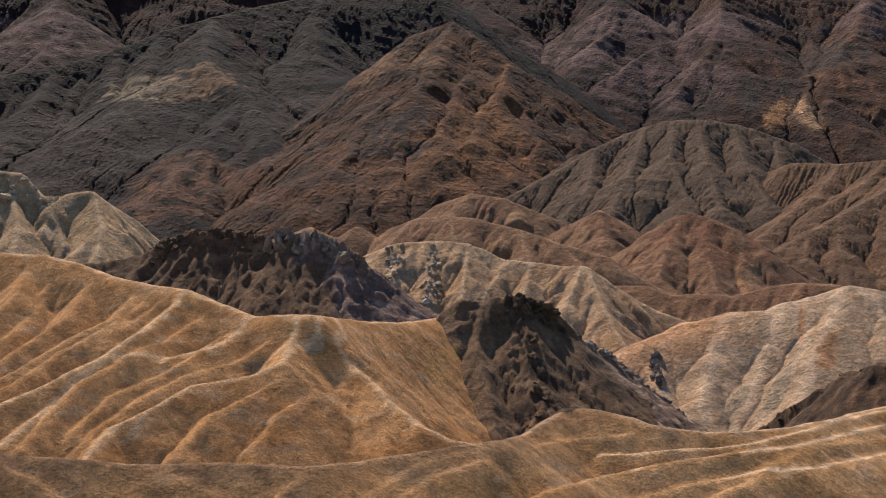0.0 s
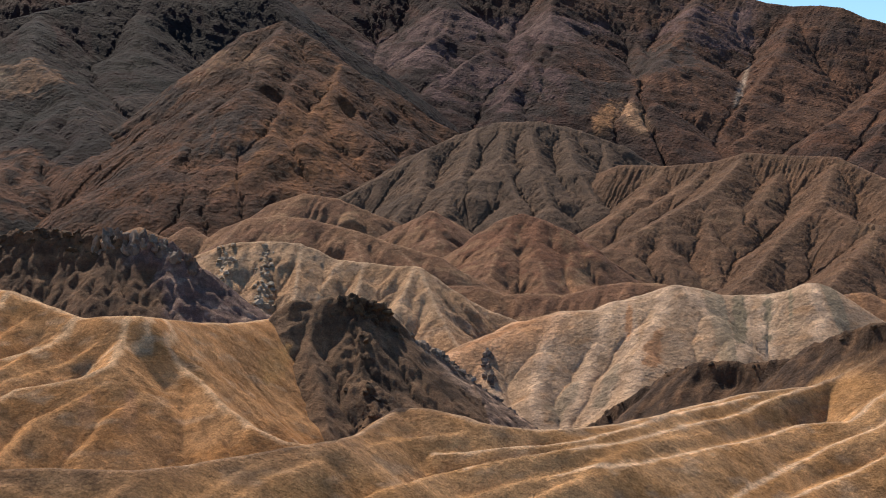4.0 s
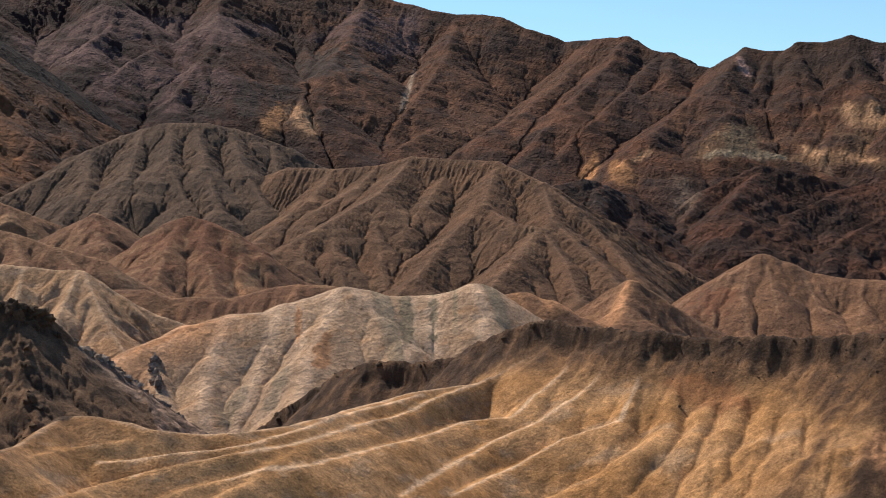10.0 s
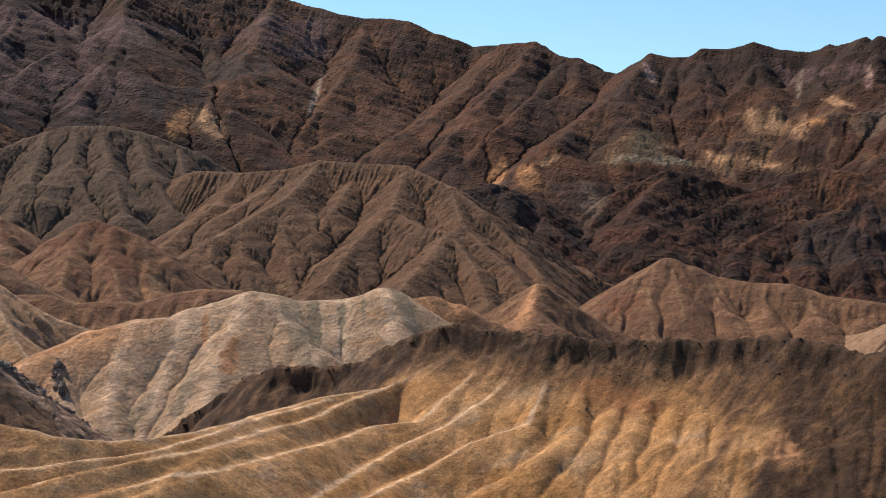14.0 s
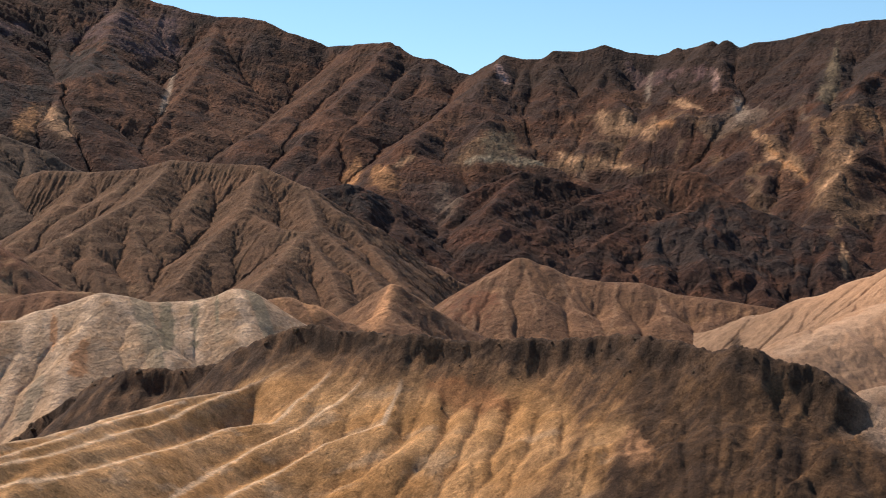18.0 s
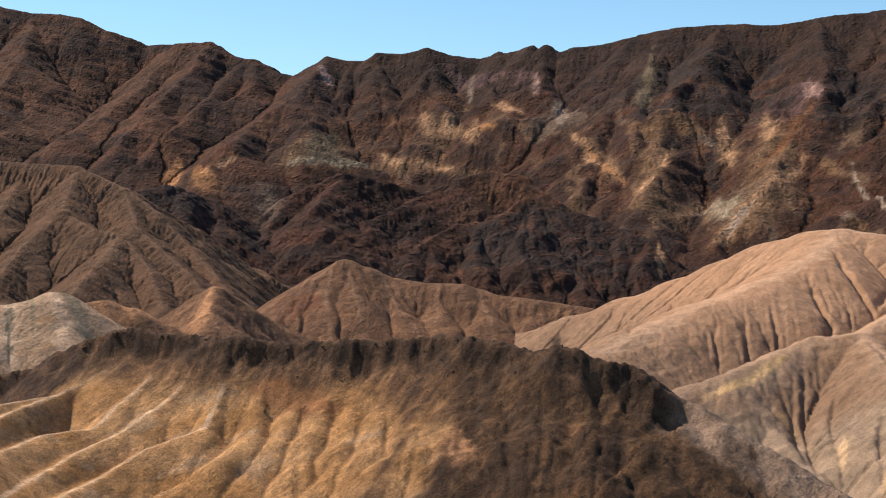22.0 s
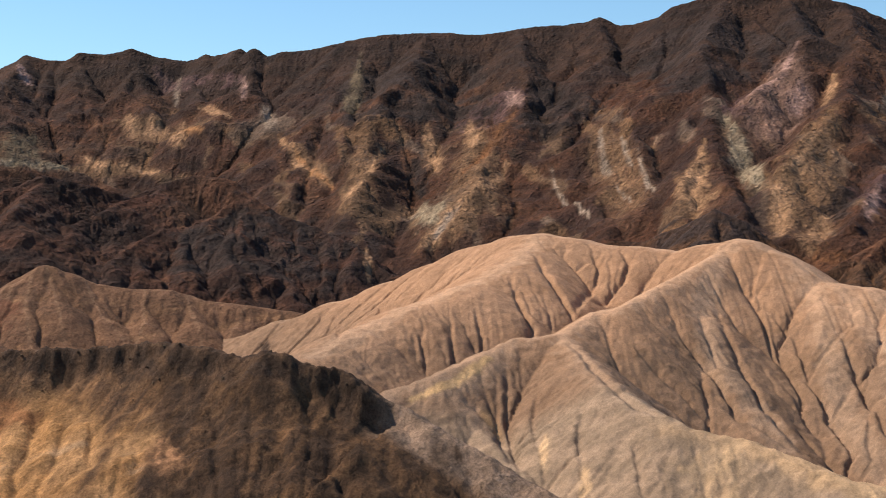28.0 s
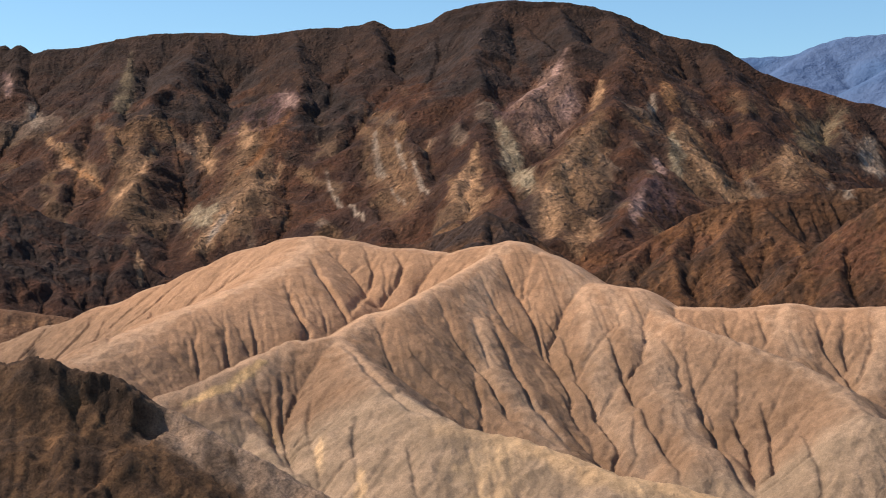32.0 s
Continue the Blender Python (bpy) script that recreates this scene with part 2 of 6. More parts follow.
def add_hill(name, lf, paint, mat, label, category="hill", crest="crest", spur="spur", smallest=600):
    """A hill as one thing: its crest and each spur are meshes of their own that meet along the gullies."""
    X, Y, Z = lf["X"], lf["Y"], lf["Z"]
    n, m = X.shape
    good = Z > lf["base"] - 2.5
    quad = good[:-1, :-1] & good[1:, :-1] & good[:-1, 1:] & good[1:, 1:]
    idx = np.arange(n * m).reshape(n, m)
    gy, gx = np.gradient(Z, lf["cell"])
    normal = np.stack([-gx, -gy, np.ones_like(Z)], -1).reshape(-1, 3)
    normal /= np.linalg.norm(normal, axis=1, keepdims=True)
    co = np.stack([X.ravel(), Y.ravel(), Z.ravel()], 1)
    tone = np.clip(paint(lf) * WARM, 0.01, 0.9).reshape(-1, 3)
    root = tagged(new(name), label, category)
    owner, k4 = lf["owner"][:-1, :-1], 4
    coarse = islands(owner[::k4, ::k4], quad[::k4, ::k4], smallest // 16)
    piece = np.where(quad, np.kron(coarse, np.ones((k4, k4), dtype=int))[:n - 1, :m - 1], -1)
    facing = (normal * (np.array((0, 0, EYE)) - co)).sum(1).reshape(n, m)[:-1, :-1]
    nb, mb = (n - 1) // k4, (m - 1) // k4

    def blocks(grid):
        return grid[:nb * k4, :mb * k4].reshape(nb, k4, mb, k4).swapaxes(1, 2).reshape(nb, mb, -1)
    kind = blocks(piece)
    merge = (blocks(facing).max(2) < 0) & (kind.min(2) == kind.max(2)) & (kind.min(2) >= 0)
    fine = piece >= 0
    fine[:nb * k4, :mb * k4] &= ~np.kron(merge, np.ones((k4, k4), dtype=bool))
    corner = idx[:nb * k4:k4, :mb * k4:k4][merge]
    q = np.stack([idx[:-1, :-1][fine], idx[:-1, 1:][fine], idx[1:, 1:][fine], idx[1:, :-1][fine]], 1)
    q = np.concatenate([q, np.stack([corner, corner + k4, corner + k4 * m + k4, corner + k4 * m], 1)])
    label_of = np.concatenate([piece[fine], kind.min(2)[merge]])
    own = np.concatenate([owner[fine], owner[:nb * k4:k4, :mb * k4:k4][merge]])
    names = np.unique(label_of)
    for k in names:
        pick = label_of == k
        sheet(crest if np.median(own[pick]) == 0 else spur, co, q[pick], normal, tone, mat, root)
    return root


def mix(a, b, k):
    return a * (1 - k[..., None]) + b * k[..., None]


def rgb(*c):
    return np.array(c, dtype=float)


def step(x, lo, hi):
    k = np.clip((x - lo) / (hi - lo), 0, 1)
    return k * k * (3 - 2 * k)


# ---------------- materials ----------------
def earth(name, grain, bump, rough=0.95, contrast=0.25, stone=None, crag=0.0):
    """Weathered ground: the rock colour of the mesh, broken by grain and stains, with fine relief."""
    mat = bpy.data.materials.new(name)
    mat.use_nodes = True
    nt = mat.node_tree
    bsdf = nt.nodes["Principled BSDF"]
    bsdf.inputs["Roughness"].default_value = rough
    bsdf.inputs["Specular IOR Level"].default_value = 0.15
    geo = nt.nodes.new("ShaderNodeNewGeometry")
    if stone:
        att = nt.nodes.new("ShaderNodeMix")
        att.data_type = "RGBA"
        info = nt.nodes.new("ShaderNodeObjectInfo")
        nt.links.new(info.outputs["Random"], att.inputs["Factor"])
        att.inputs[6].default_value, att.inputs[7].default_value = (*stone[0], 1), (*stone[1], 1)
        tone_out = att.outputs[2]
    else:
        att = nt.nodes.new("ShaderNodeAttribute")
        att.attribute_name = "rock"
        tone_out = att.outputs["Color"]

    def noise_at(scale, detail, rough_=0.6):
        n = nt.nodes.new("ShaderNodeTexNoise")
        n.inputs["Scale"].default_value = scale
        n.inputs["Detail"].default_value = detail
        n.inputs["Roughness"].default_value = rough_
        nt.links.new(geo.outputs["Position"], n.inputs["Vector"])
        return n
    fine, broad = noise_at(1 / grain, 6, 0.7), noise_at(1 / (grain * 9), 4)

    def spread(n, amount):
        r = nt.nodes.new("ShaderNodeMapRange")
        r.inputs["From Min"].default_value, r.inputs["From Max"].default_value = 0.3, 0.7
        r.inputs["To Min"].default_value, r.inputs["To Max"].default_value = 1 - amount, 1 + amount
        nt.links.new(n.outputs["Fac"], r.inputs["Value"])
        return r
    a, b = spread(fine, contrast), spread(broad, contrast * 0.8)
    mul = nt.nodes.new("ShaderNodeMath")
    mul.operation = "MULTIPLY"
    nt.links.new(a.outputs[0], mul.inputs[0])
    nt.links.new(b.outputs[0], mul.inputs[1])
    swell = noise_at(1 / (grain * 3.5), 5, 0.65)
    patch = nt.nodes.new("ShaderNodeMath")
    patch.operation = "MULTIPLY"
    nt.links.new(mul.outputs[0], patch.inputs[0])
    nt.links.new(spread(swell, contrast * 0.6).outputs[0], patch.inputs[1])
    tint = nt.nodes.new("ShaderNodeVectorMath")
    tint.operation = "SCALE"
    nt.links.new(tone_out, tint.inputs[0])
    nt.links.new(patch.outputs[0], tint.inputs["Scale"])
    nt.links.new(tint.outputs[0], bsdf.inputs["Base Color"])
    if crag:
        swell.noise_type = "RIDGED_MULTIFRACTAL"
        swell.inputs["Scale"].default_value, swell.inputs["Roughness"].default_value = 1 / crag, 0.55
    big = nt.nodes.new("ShaderNodeBump")
    big.inputs["Strength"].default_value, big.inputs["Distance"].default_value = bump, grain * (2.2 if not crag else 1.2)
    nt.links.new(swell.outputs["Fac"], big.inputs["Height"])
    small = nt.nodes.new("ShaderNodeBump")
    small.inputs["Strength"].default_value, small.inputs["Distance"].default_value = bump * 0.85, grain * 1.2
    nt.links.new(fine.outputs["Fac"], small.inputs["Height"])
    nt.links.new(big.outputs[0], small.inputs["Normal"])
    nt.links.new(small.outputs[0], bsdf.inputs["Normal"])
    return mat


CLAY = earth("crusted_clay", 0.4, 1.0, contrast=0.42)
CLAY_FAR = earth("distant_clay", 1.0, 0.85, contrast=0.36)
CLAY_SMOOTH = earth("smooth_clay", 0.42, 0.42, contrast=0.24)
ROCK = earth("mountain_rock", 3.2, 0.9, contrast=0.6, crag=6.0)
BLUE = earth("haze_tinted_rock", 60.0, 0.3, contrast=0.1)

LAVA = earth("black_lava", 0.5, 0.9, contrast=0.35, stone=((.055, .036, .023), (.11, .07, .04)))
GREY_STONE = earth("grey_outcrop", 0.6, 0.9, contrast=0.35, stone=((.14, .105, .085), (.31, .235, .175)))
PALE_STONE = earth("pale_outcrop", 0.7, 0.9, contrast=0.3, stone=((.34, .26, .18), (.46, .36, .26)))

# ---------------- ground ----------------
def ground_sheet():
    rings = np.concatenate([np.linspace(0, 100, 30), np.geomspace(110, 9000, 50)])
    ang = np.linspace(0, 2 * math.pi, 96, endpoint=False)
    bm = bmesh.new()
    rows = []
    for r in rings[1:]:
        rows.append([bm.verts.new((r * math.sin(a), r * math.cos(a), float(lowland(r * math.sin(a), r * math.cos(a))))) for a in ang])
    hub = bm.verts.new((0, 0, float(lowland(0.0, 0.0))))
    for i in range(len(ang)):
        k = (i + 1) % len(ang)
        bm.faces.new((hub, rows[0][k], rows[0][i]))
        for u, v in zip(rows, rows[1:]):
            bm.faces.new((u[i], u[k], v[k], v[i]))
    me = bpy.data.meshes.new("ground")
    bm.to_mesh(me)
    bm.free()
    att = me.attributes.new("rock", "FLOAT_COLOR", "POINT")
    att.data.foreach_set("color", np.tile(np.array([0.30, 0.21, 0.13, 1], dtype=np.float32), len(me.vertices)))
    me.materials.append(CLAY)
    return tagged(new("ground", me), "dry tan clay floor of the badlands", "ground", kind="structure")


ground_sheet()

# ---------------- hills ----------------
def ridge(hill_lines, slope, *points):
    """Adds a crest or spur, from its head down; slope 0 takes the hill's own."""
    hill_lines.append((slope, list(points)))


GOLD = []
ridge(GOLD, 0.82, (-65.9, 172.9, 33.7), (-47.4, 165.3, 33.9), (-41.2, 165.2, 33.6), (-33, 165.2, 32.8), (-22.4, 165.2, 32.9), (-13.6, 164.4, 32.5), (-7.7, 171.5, 32), (0.2, 178.3, 32.2), (8.6, 184.8, 32.4), (13.1, 199.6, 30.9), (19.8, 214.1, 32.6), (24.4, 211.9, 32.7), (28.9, 209.7, 31.9), (31, 207.7, 31.1), (38.4, 209, 29.7), (45, 210.2, 29.8), (53.5, 218.6, 29.1), (62.4, 226.6, 29.3), (67.2, 235.6, 28.8), (81.2, 249.1, 29.1), (91.7, 255, 30.4), (101.5, 261, 32.1), (108, 262, 34.6), (113.5, 261, 38))
ridge(GOLD, 0.74, (74.2, 326.7, 13.8), (78.3, 319.8, 18.8), (82.7, 312.7, 23.7), (85.9, 305.9, 27.5), (91.1, 298.4, 30.4), (95.4, 292.8, 30.5), (98.5, 287.6, 30.9), (103.7, 281.5, 32.4), (106.6, 276.4, 35.9), (110.4, 270.9, 38.4), (114, 265.3, 40.3), (116.5, 260.1, 40.7), (118.3, 256.4, 39.6), (122, 251.8, 40), (124.6, 247.6, 39.4), (129, 242.4, 39.8), (131.3, 238.2, 38.9), (137.1, 232, 39.1), (140.1, 227.3, 39.7), (144.5, 221.5, 39.5), (146.3, 217.3, 40.1), (149.5, 212.1, 40.9), (151.1, 207.9, 41), (152.7, 200.5, 40.6), (154.6, 196.9, 40.4), (157.2, 192.7, 39.1), (158.6, 189.4, 40.3), (159.5, 186.9, 39.6), (162.8, 182.4, 38.1), (165.2, 178.5, 37), (166.3, 175.8, 34.4), (168.1, 172.7, 32), (170.5, 168.9, 31.2), (170.2, 163.5, 29.4), (173.2, 154.3, 25.2), (174.7, 146.5, 21.7), (174.8, 140.1, 19.8), (172.1, 128.9, 17.2))
ridge(GOLD, 0.88, (114.9, 251.5, 36.1), (106.9, 247.4, 31.1), (99.7, 243.2, 26.3), (91.6, 243, 25.2), (80.1, 233.9, 24.1), (68, 219.8, 24.9), (51.1, 202.5, 25.3), (39.3, 194.8, 23.9))
ridge(GOLD, 1.0, (103.4, 262.2, 33), (91.8, 252.4, 29.7), (81.3, 243.2, 27.2), (66.4, 226.7, 27.6), (54.4, 212.2, 27.6), (43.9, 202.1, 27.6), (35.6, 198.4, 26.8), (27.1, 195.4, 25.6))
ridge(GOLD, 1.0, (85.8, 250.4, 29.1), (71.7, 238.2, 28.7), (55.8, 217.6, 28.9), (44.6, 205.2, 28.7), (33.9, 201.7, 28.5), (23.5, 201.4, 27.8))
ridge(GOLD, 0.88, (118.4, 244.3, 35.1), (110.2, 241.1, 30.1), (102.7, 239, 25.7), (93, 235.8, 22.2), (82.8, 227.5, 20.2), (67.7, 207.9, 19.6))
ridge(GOLD, 0.88, (122, 237.9, 34.5), (113.8, 229.2, 27.3), (104.5, 231, 23.7), (95.1, 228.3, 19.4), (88.7, 224.8, 18.4), (77.8, 213.9, 17.9))
ridge(GOLD, 0.9, (126.7, 231.9, 33.8), (119.5, 222.6, 26.9), (110.4, 219.1, 21.7), (103.1, 218.8, 18), (97.6, 220.1, 15.5))
ridge(GOLD, 0.9, (128.9, 223.8, 31.6), (121.9, 217.2, 26), (115.6, 213.4, 21.3), (107.5, 211.5, 16.3))
ridge(GOLD, 0.9, (132.6, 220.5, 32.7), (127.2, 214.2, 28), (121.2, 207.6, 22.7), (114.8, 202.7, 17.3))
ridge(GOLD, 0.9, (135.3, 214.3, 32.3), (128.2, 206.2, 26.2), (121.8, 200.8, 21), (118, 197.8, 17.9))
ridge(GOLD, 0.9, (137, 208.4, 31.9), (129.7, 199.6, 26.1), (123.2, 194.9, 21), (119.6, 193.9, 18.5))
ridge(GOLD, 0.9, (141.7, 200.9, 33.4), (133.3, 191.8, 26.9), (124.8, 185.2, 19.6))
ridge(GOLD, 0.9, (143.3, 195.6, 33.4), (136.3, 185.3, 26.9), (126.9, 180.2, 19.5))
ridge(GOLD, 0.9, (149.4, 193.2, 36), (142, 182.1, 28.6), (133.4, 172.4, 20.2))
ridge(GOLD, 0.9, (153.8, 188.5, 37.1), (148.8, 180.2, 31.9), (141.6, 174.8, 26.2), (136, 169.1, 20.5))
ridge(GOLD, 0.9, (158.3, 184.8, 38.1), (153.8, 176.2, 32), (147.8, 169.3, 26.4), (143.9, 162.4, 20.8))
ridge(GOLD, 0.9, (162, 180.2, 36.5), (157.5, 170.1, 29.9), (153.8, 161.4, 23.7), (152.8, 157, 20.9))
ridge(GOLD, 0.9, (166, 171.4, 32), (162, 162.9, 26.5), (160.3, 155.2, 21.6), (159.9, 152.4, 20))
ridge(GOLD, 1.0, (70.5, 228.3, 26.2), (59.3, 215.5, 27.1), (41.4, 200.5, 28.3), (31.5, 196.1, 27.6), (23.9, 195.1, 26.4), (15, 176.9, 27.7), (12, 173, 27.2))
ridge(GOLD, 1.0, (66.8, 216.1, 24.2), (49.2, 201.1, 25.8), (40.5, 192.3, 25.3), (35.4, 188.9, 24))
ridge(GOLD, 1.0, (54.8, 210.8, 27.4), (43.8, 197.4, 26.1), (32.1, 190.8, 25.4), (26.1, 189.4, 24))
ridge(GOLD, 1.0, (-64.7, 169.8, 32.5), (-46.9, 163.3, 33.5), (-42.5, 160.6, 31.8), (-38.9, 158.5, 30.1))
ridge(GOLD, 1.0, (-12.3, 164.7, 32.1), (-14.5, 161.1, 31.2), (-16.2, 159.1, 29.9))
ridge(GOLD, 1.0, (28.5, 206.6, 30.1), (18.8, 203.4, 29.6), (6.3, 178, 30.9), (0.2, 171.3, 29.8), (-3.6, 165.8, 28.6))
ridge(GOLD, 1.0, (8.6, 183.6, 32.1), (0.2, 175.6, 31.3), (-4.3, 169.2, 30.1), (-7.3, 163.2, 29.1))
ridge(GOLD, 1.0, (-32.3, 164.6, 32.6), (-26.3, 162.1, 31.5), (-21.7, 159.6, 29.8))
LEFT = []
ridge(LEFT, 1.2, (-123.5, 322.1, 54.8), (-106.8, 322.8, 53.6), (-92.1, 322.1, 52.6), (-81.1, 317.1, 52.2), (-71.5, 311.6, 50.2), (-63.2, 305.5, 47.8), (-55.4, 300.9, 46.5), (-47.8, 296.2, 45.9), (-39.4, 291.4, 43), (-33.2, 286.1, 41.1), (-28.7, 283.6, 41.6), (-22, 281.1, 41.8), (-18.6, 294.1, 40.3), (-13.6, 307, 38.7), (-6.9, 319.9, 37.5), (-0.9, 336, 36.9), (4.4, 352, 36.7))
ridge(LEFT, 0, (-19.1, 292.6, 40.1), (-16.1, 284.5, 36.9), (-16.7, 277, 34.1), (-11, 270.8, 31), (-6.7, 262.8, 27.6), (-1.7, 256.3, 24.5), (4.1, 253.7, 22.1), (8.9, 252.3, 21.2))
ridge(LEFT, 0, (-34.4, 286.5, 40), (-38.4, 276.6, 36.5), (-44.4, 274.3, 35.2), (-50.1, 271.8, 33.9), (-57.7, 268.9, 33.2), (-61.9, 260.5, 30.1), (-66.1, 250.4, 26.5), (-69.1, 240.8, 23.2))
ridge(LEFT, 0, (-47.8, 295.9, 45), (-52.6, 279.8, 39.5), (-58.6, 268.4, 35.3), (-66.4, 259, 31.2), (-72.6, 253.4, 28.5), (-77.7, 245.2, 25.4))
ridge(LEFT, 0, (-24.2, 282, 39.8), (-25.9, 265.9, 34.4), (-31.6, 262.8, 32.2), (-40.6, 260.2, 31), (-46.3, 253.3, 28), (-53, 248.9, 25.3), (-54.9, 238.2, 21.6))
ridge(LEFT, 0, (-20.4, 288.4, 38.8), (-20.5, 274.6, 33.5), (-29.6, 272.4, 31.2), (-36, 266.1, 27.8), (-44.5, 259.4, 23.7), (-49.2, 248.2, 19.2))
ridge(LEFT, 0, (-16.4, 276.1, 32.8), (-19.6, 269, 29), (-22.2, 257.9, 23.4), (-23.3, 248.3, 18.6))
ridge(LEFT, 0, (-15.9, 276, 33.4), (-15.5, 268, 29.1), (-15.5, 259, 24.2), (-12.5, 248.9, 18.5))
ridge(LEFT, 0, (-28.6, 272.7, 31.2), (-29, 266.6, 28.2), (-31, 257.2, 23.5), (-32.6, 247.6, 18.8))
ridge(LEFT, 0, (-10.5, 270.2, 30.8), (-8.6, 260.3, 26), (-6.4, 251.2, 21.4), (-3.5, 247.5, 19.1))
ridge(LEFT, 0, (-68.6, 309.1, 47.9), (-70.2, 291.3, 40.9), (-74.6, 283, 37.2), (-78.8, 275.2, 33.6), (-84.4, 266.3, 29.5))
ridge(LEFT, 0, (-83.8, 318.4, 51.2), (-83.1, 302.3, 44.8), (-86.8, 288.2, 39))
ridge(LEFT, 0, (-57.9, 302.3, 45.9), (-59.8, 288.8, 41), (-68, 282, 37.2), (-73.7, 271.5, 33), (-81.3, 262.9, 28.9))
ridge(LEFT, 0, (0.4, 339.7, 36.2), (-2.1, 327.2, 30.9), (-0.8, 313, 25), (4.9, 300.9, 19.5), (10.3, 293, 15.5))
ridge(LEFT, 0, (5.7, 352, 31.3), (1.7, 341.7, 27), (-1.9, 336, 24.3), (0.3, 327.6, 20.9))
ridge(LEFT, 0, (-6.9, 319.9, 36.4), (-5.5, 307.7, 30.3), (0.3, 293.6, 22.7))
ridge(LEFT, 0, (-55.8, 297, 43.9), (-60.2, 285.6, 39.6), (-67.8, 277.1, 35.5), (-74.1, 265.7, 30.5), (-79.7, 257.6, 26.6))
ridge(LEFT, 0, (-43.4, 289, 41), (-48.3, 279.3, 37.4), (-53.9, 270.3, 35.6), (-59.8, 260.3, 31.6), (-63.5, 251.4, 27.3), (-65.6, 241.4, 23.1))
ridge(LEFT, 0, (-29.1, 277.7, 37.5), (-34.9, 273.1, 33.7), (-43.3, 267.5, 31.7), (-49.7, 258.8, 28.8), (-55.4, 249, 24.8), (-58.3, 241.3, 21.1))
ridge(LEFT, 0, (-24.1, 267.9, 34.2), (-29.2, 259, 30.1), (-36.2, 252.9, 27), (-40.6, 245, 22.5), (-42.7, 240.8, 20.4))
ridge(LEFT, 0, (-36.3, 284.6, 39.1), (-42.2, 273.5, 35.3), (-47.5, 268.2, 32.2), (-54.5, 258.4, 29.3), (-59.1, 248.8, 24.8))
ridge(LEFT, 0, (-19.6, 262.7, 29.7), (-24.8, 253.8, 26.9), (-27.9, 247.2, 23), (-29.2, 242.7, 20))
ridge(LEFT, 0, (-10.9, 267.3, 29.1), (-11.6, 259.9, 25), (-9.3, 250.5, 20.6))
ridge(LEFT, 0, (-77.3, 311.6, 49), (-78.6, 302.8, 42.5), (-80.8, 289.9, 37.7), (-85.4, 279.7, 34.3))
ridge(LEFT, 0, (-51.2, 296.5, 45), (-55.7, 290.5, 40.9), (-60.6, 282.5, 38.2))
ridge(LEFT, 0, (-14.4, 277.8, 35.3), (-11.2, 276.5, 32.8), (-3.9, 278.1, 27.9), (1.3, 273.4, 23.2), (6.5, 271.2, 19.3))
KNOLL = []
ridge(KNOLL, 0.8, (4.3, 342, 34.7), (5.6, 342, 38.4), (7.5, 341.9, 40.8), (14.7, 341.7, 41.2), (21.8, 341.3, 42.1), (25.6, 341, 40.6), (27.3, 340.9, 36.3), (31.6, 342.5, 33.3), (37, 344, 29.3), (42.4, 345.4, 25.8), (47.2, 346.8, 19.7), (51.7, 346.2, 12.9), (59.4, 344.9, 11.8), (65.8, 343.8, 10.6))
ridge(KNOLL, 0, (12.1, 341.8, 41.2), (11, 328.4, 33.2), (13.3, 311, 22.8), (13.8, 296.7, 14.3))
ridge(KNOLL, 0, (22.4, 341.3, 39.9), (21.2, 322.5, 28.8), (23.8, 309, 20.7), (28, 303.7, 16.7))
ridge(KNOLL, 0, (33, 343, 32), (35.6, 331.1, 25.4), (42.6, 326.7, 20.8), (43.8, 317.6, 15.9))
ridge(KNOLL, 0, (5.6, 342, 37.3), (5.3, 326.8, 28.4), (8.7, 313.4, 20.1), (10.6, 302.3, 13.5))
DARKRIDGE = []
ridge(DARKRIDGE, 0.8, (-98.3, 428.9, 46.5), (-86.7, 431.4, 48.3), (-76.8, 430.7, 53.2), (-67.7, 429.7, 56.5), (-57.8, 428.6, 56.1), (-49.5, 427.1, 55.1), (-43, 426, 53.2), (-39.6, 424.4, 55.6), (-33.9, 423, 52.9), (-31.3, 421.3, 53.7), (-24.9, 419.9, 53.3), (-22.4, 418.1, 48.2), (-17.6, 416.5, 39.6), (-9.7, 414.9, 31), (-2.7, 415, 26.2))
ridge(DARKRIDGE, 0, (-72.7, 430.7, 50.4), (-67.9, 420.7, 45.1), (-63.1, 410, 39.2))
ridge(DARKRIDGE, 0, (-74.3, 430.4, 51.3), (-81.8, 426.8, 48.1), (-89.1, 423.1, 45))
ridge(DARKRIDGE, 0, (-49.5, 426.8, 51.3), (-42.9, 409.5, 43.9), (-29.6, 397.6, 36.8), (-20.2, 390.2, 32))
ridge(DARKRIDGE, 0, (-56.1, 428.2, 51.3), (-50.8, 410.7, 42.3), (-43, 395.6, 33.9))
ridge(DARKRIDGE, 0, (-31.4, 421.9, 51.3), (-28.9, 409.3, 43.8), (-23.4, 393.6, 34))
PALELEFT = []
ridge(PALELEFT, 1.15, (-193.1, 504.3, 86.1), (-164.4, 509.1, 80.6), (-145.4, 509.7, 76.7), (-138.1, 509.6, 75.7), (-134.6, 508.5, 68), (-124.2, 509.1, 67.8), (-119.2, 508.2, 69.3), (-113.3, 507.5, 69.3), (-106.1, 509.1, 62.8), (-97.8, 510.7, 55), (-91.3, 511.9, 50.6), (-81, 513.7, 43.7))
ridge(PALELEFT, 0, (-133.7, 508.5, 68), (-122.6, 494.6, 57.5), (-113.4, 478.9, 46.7))
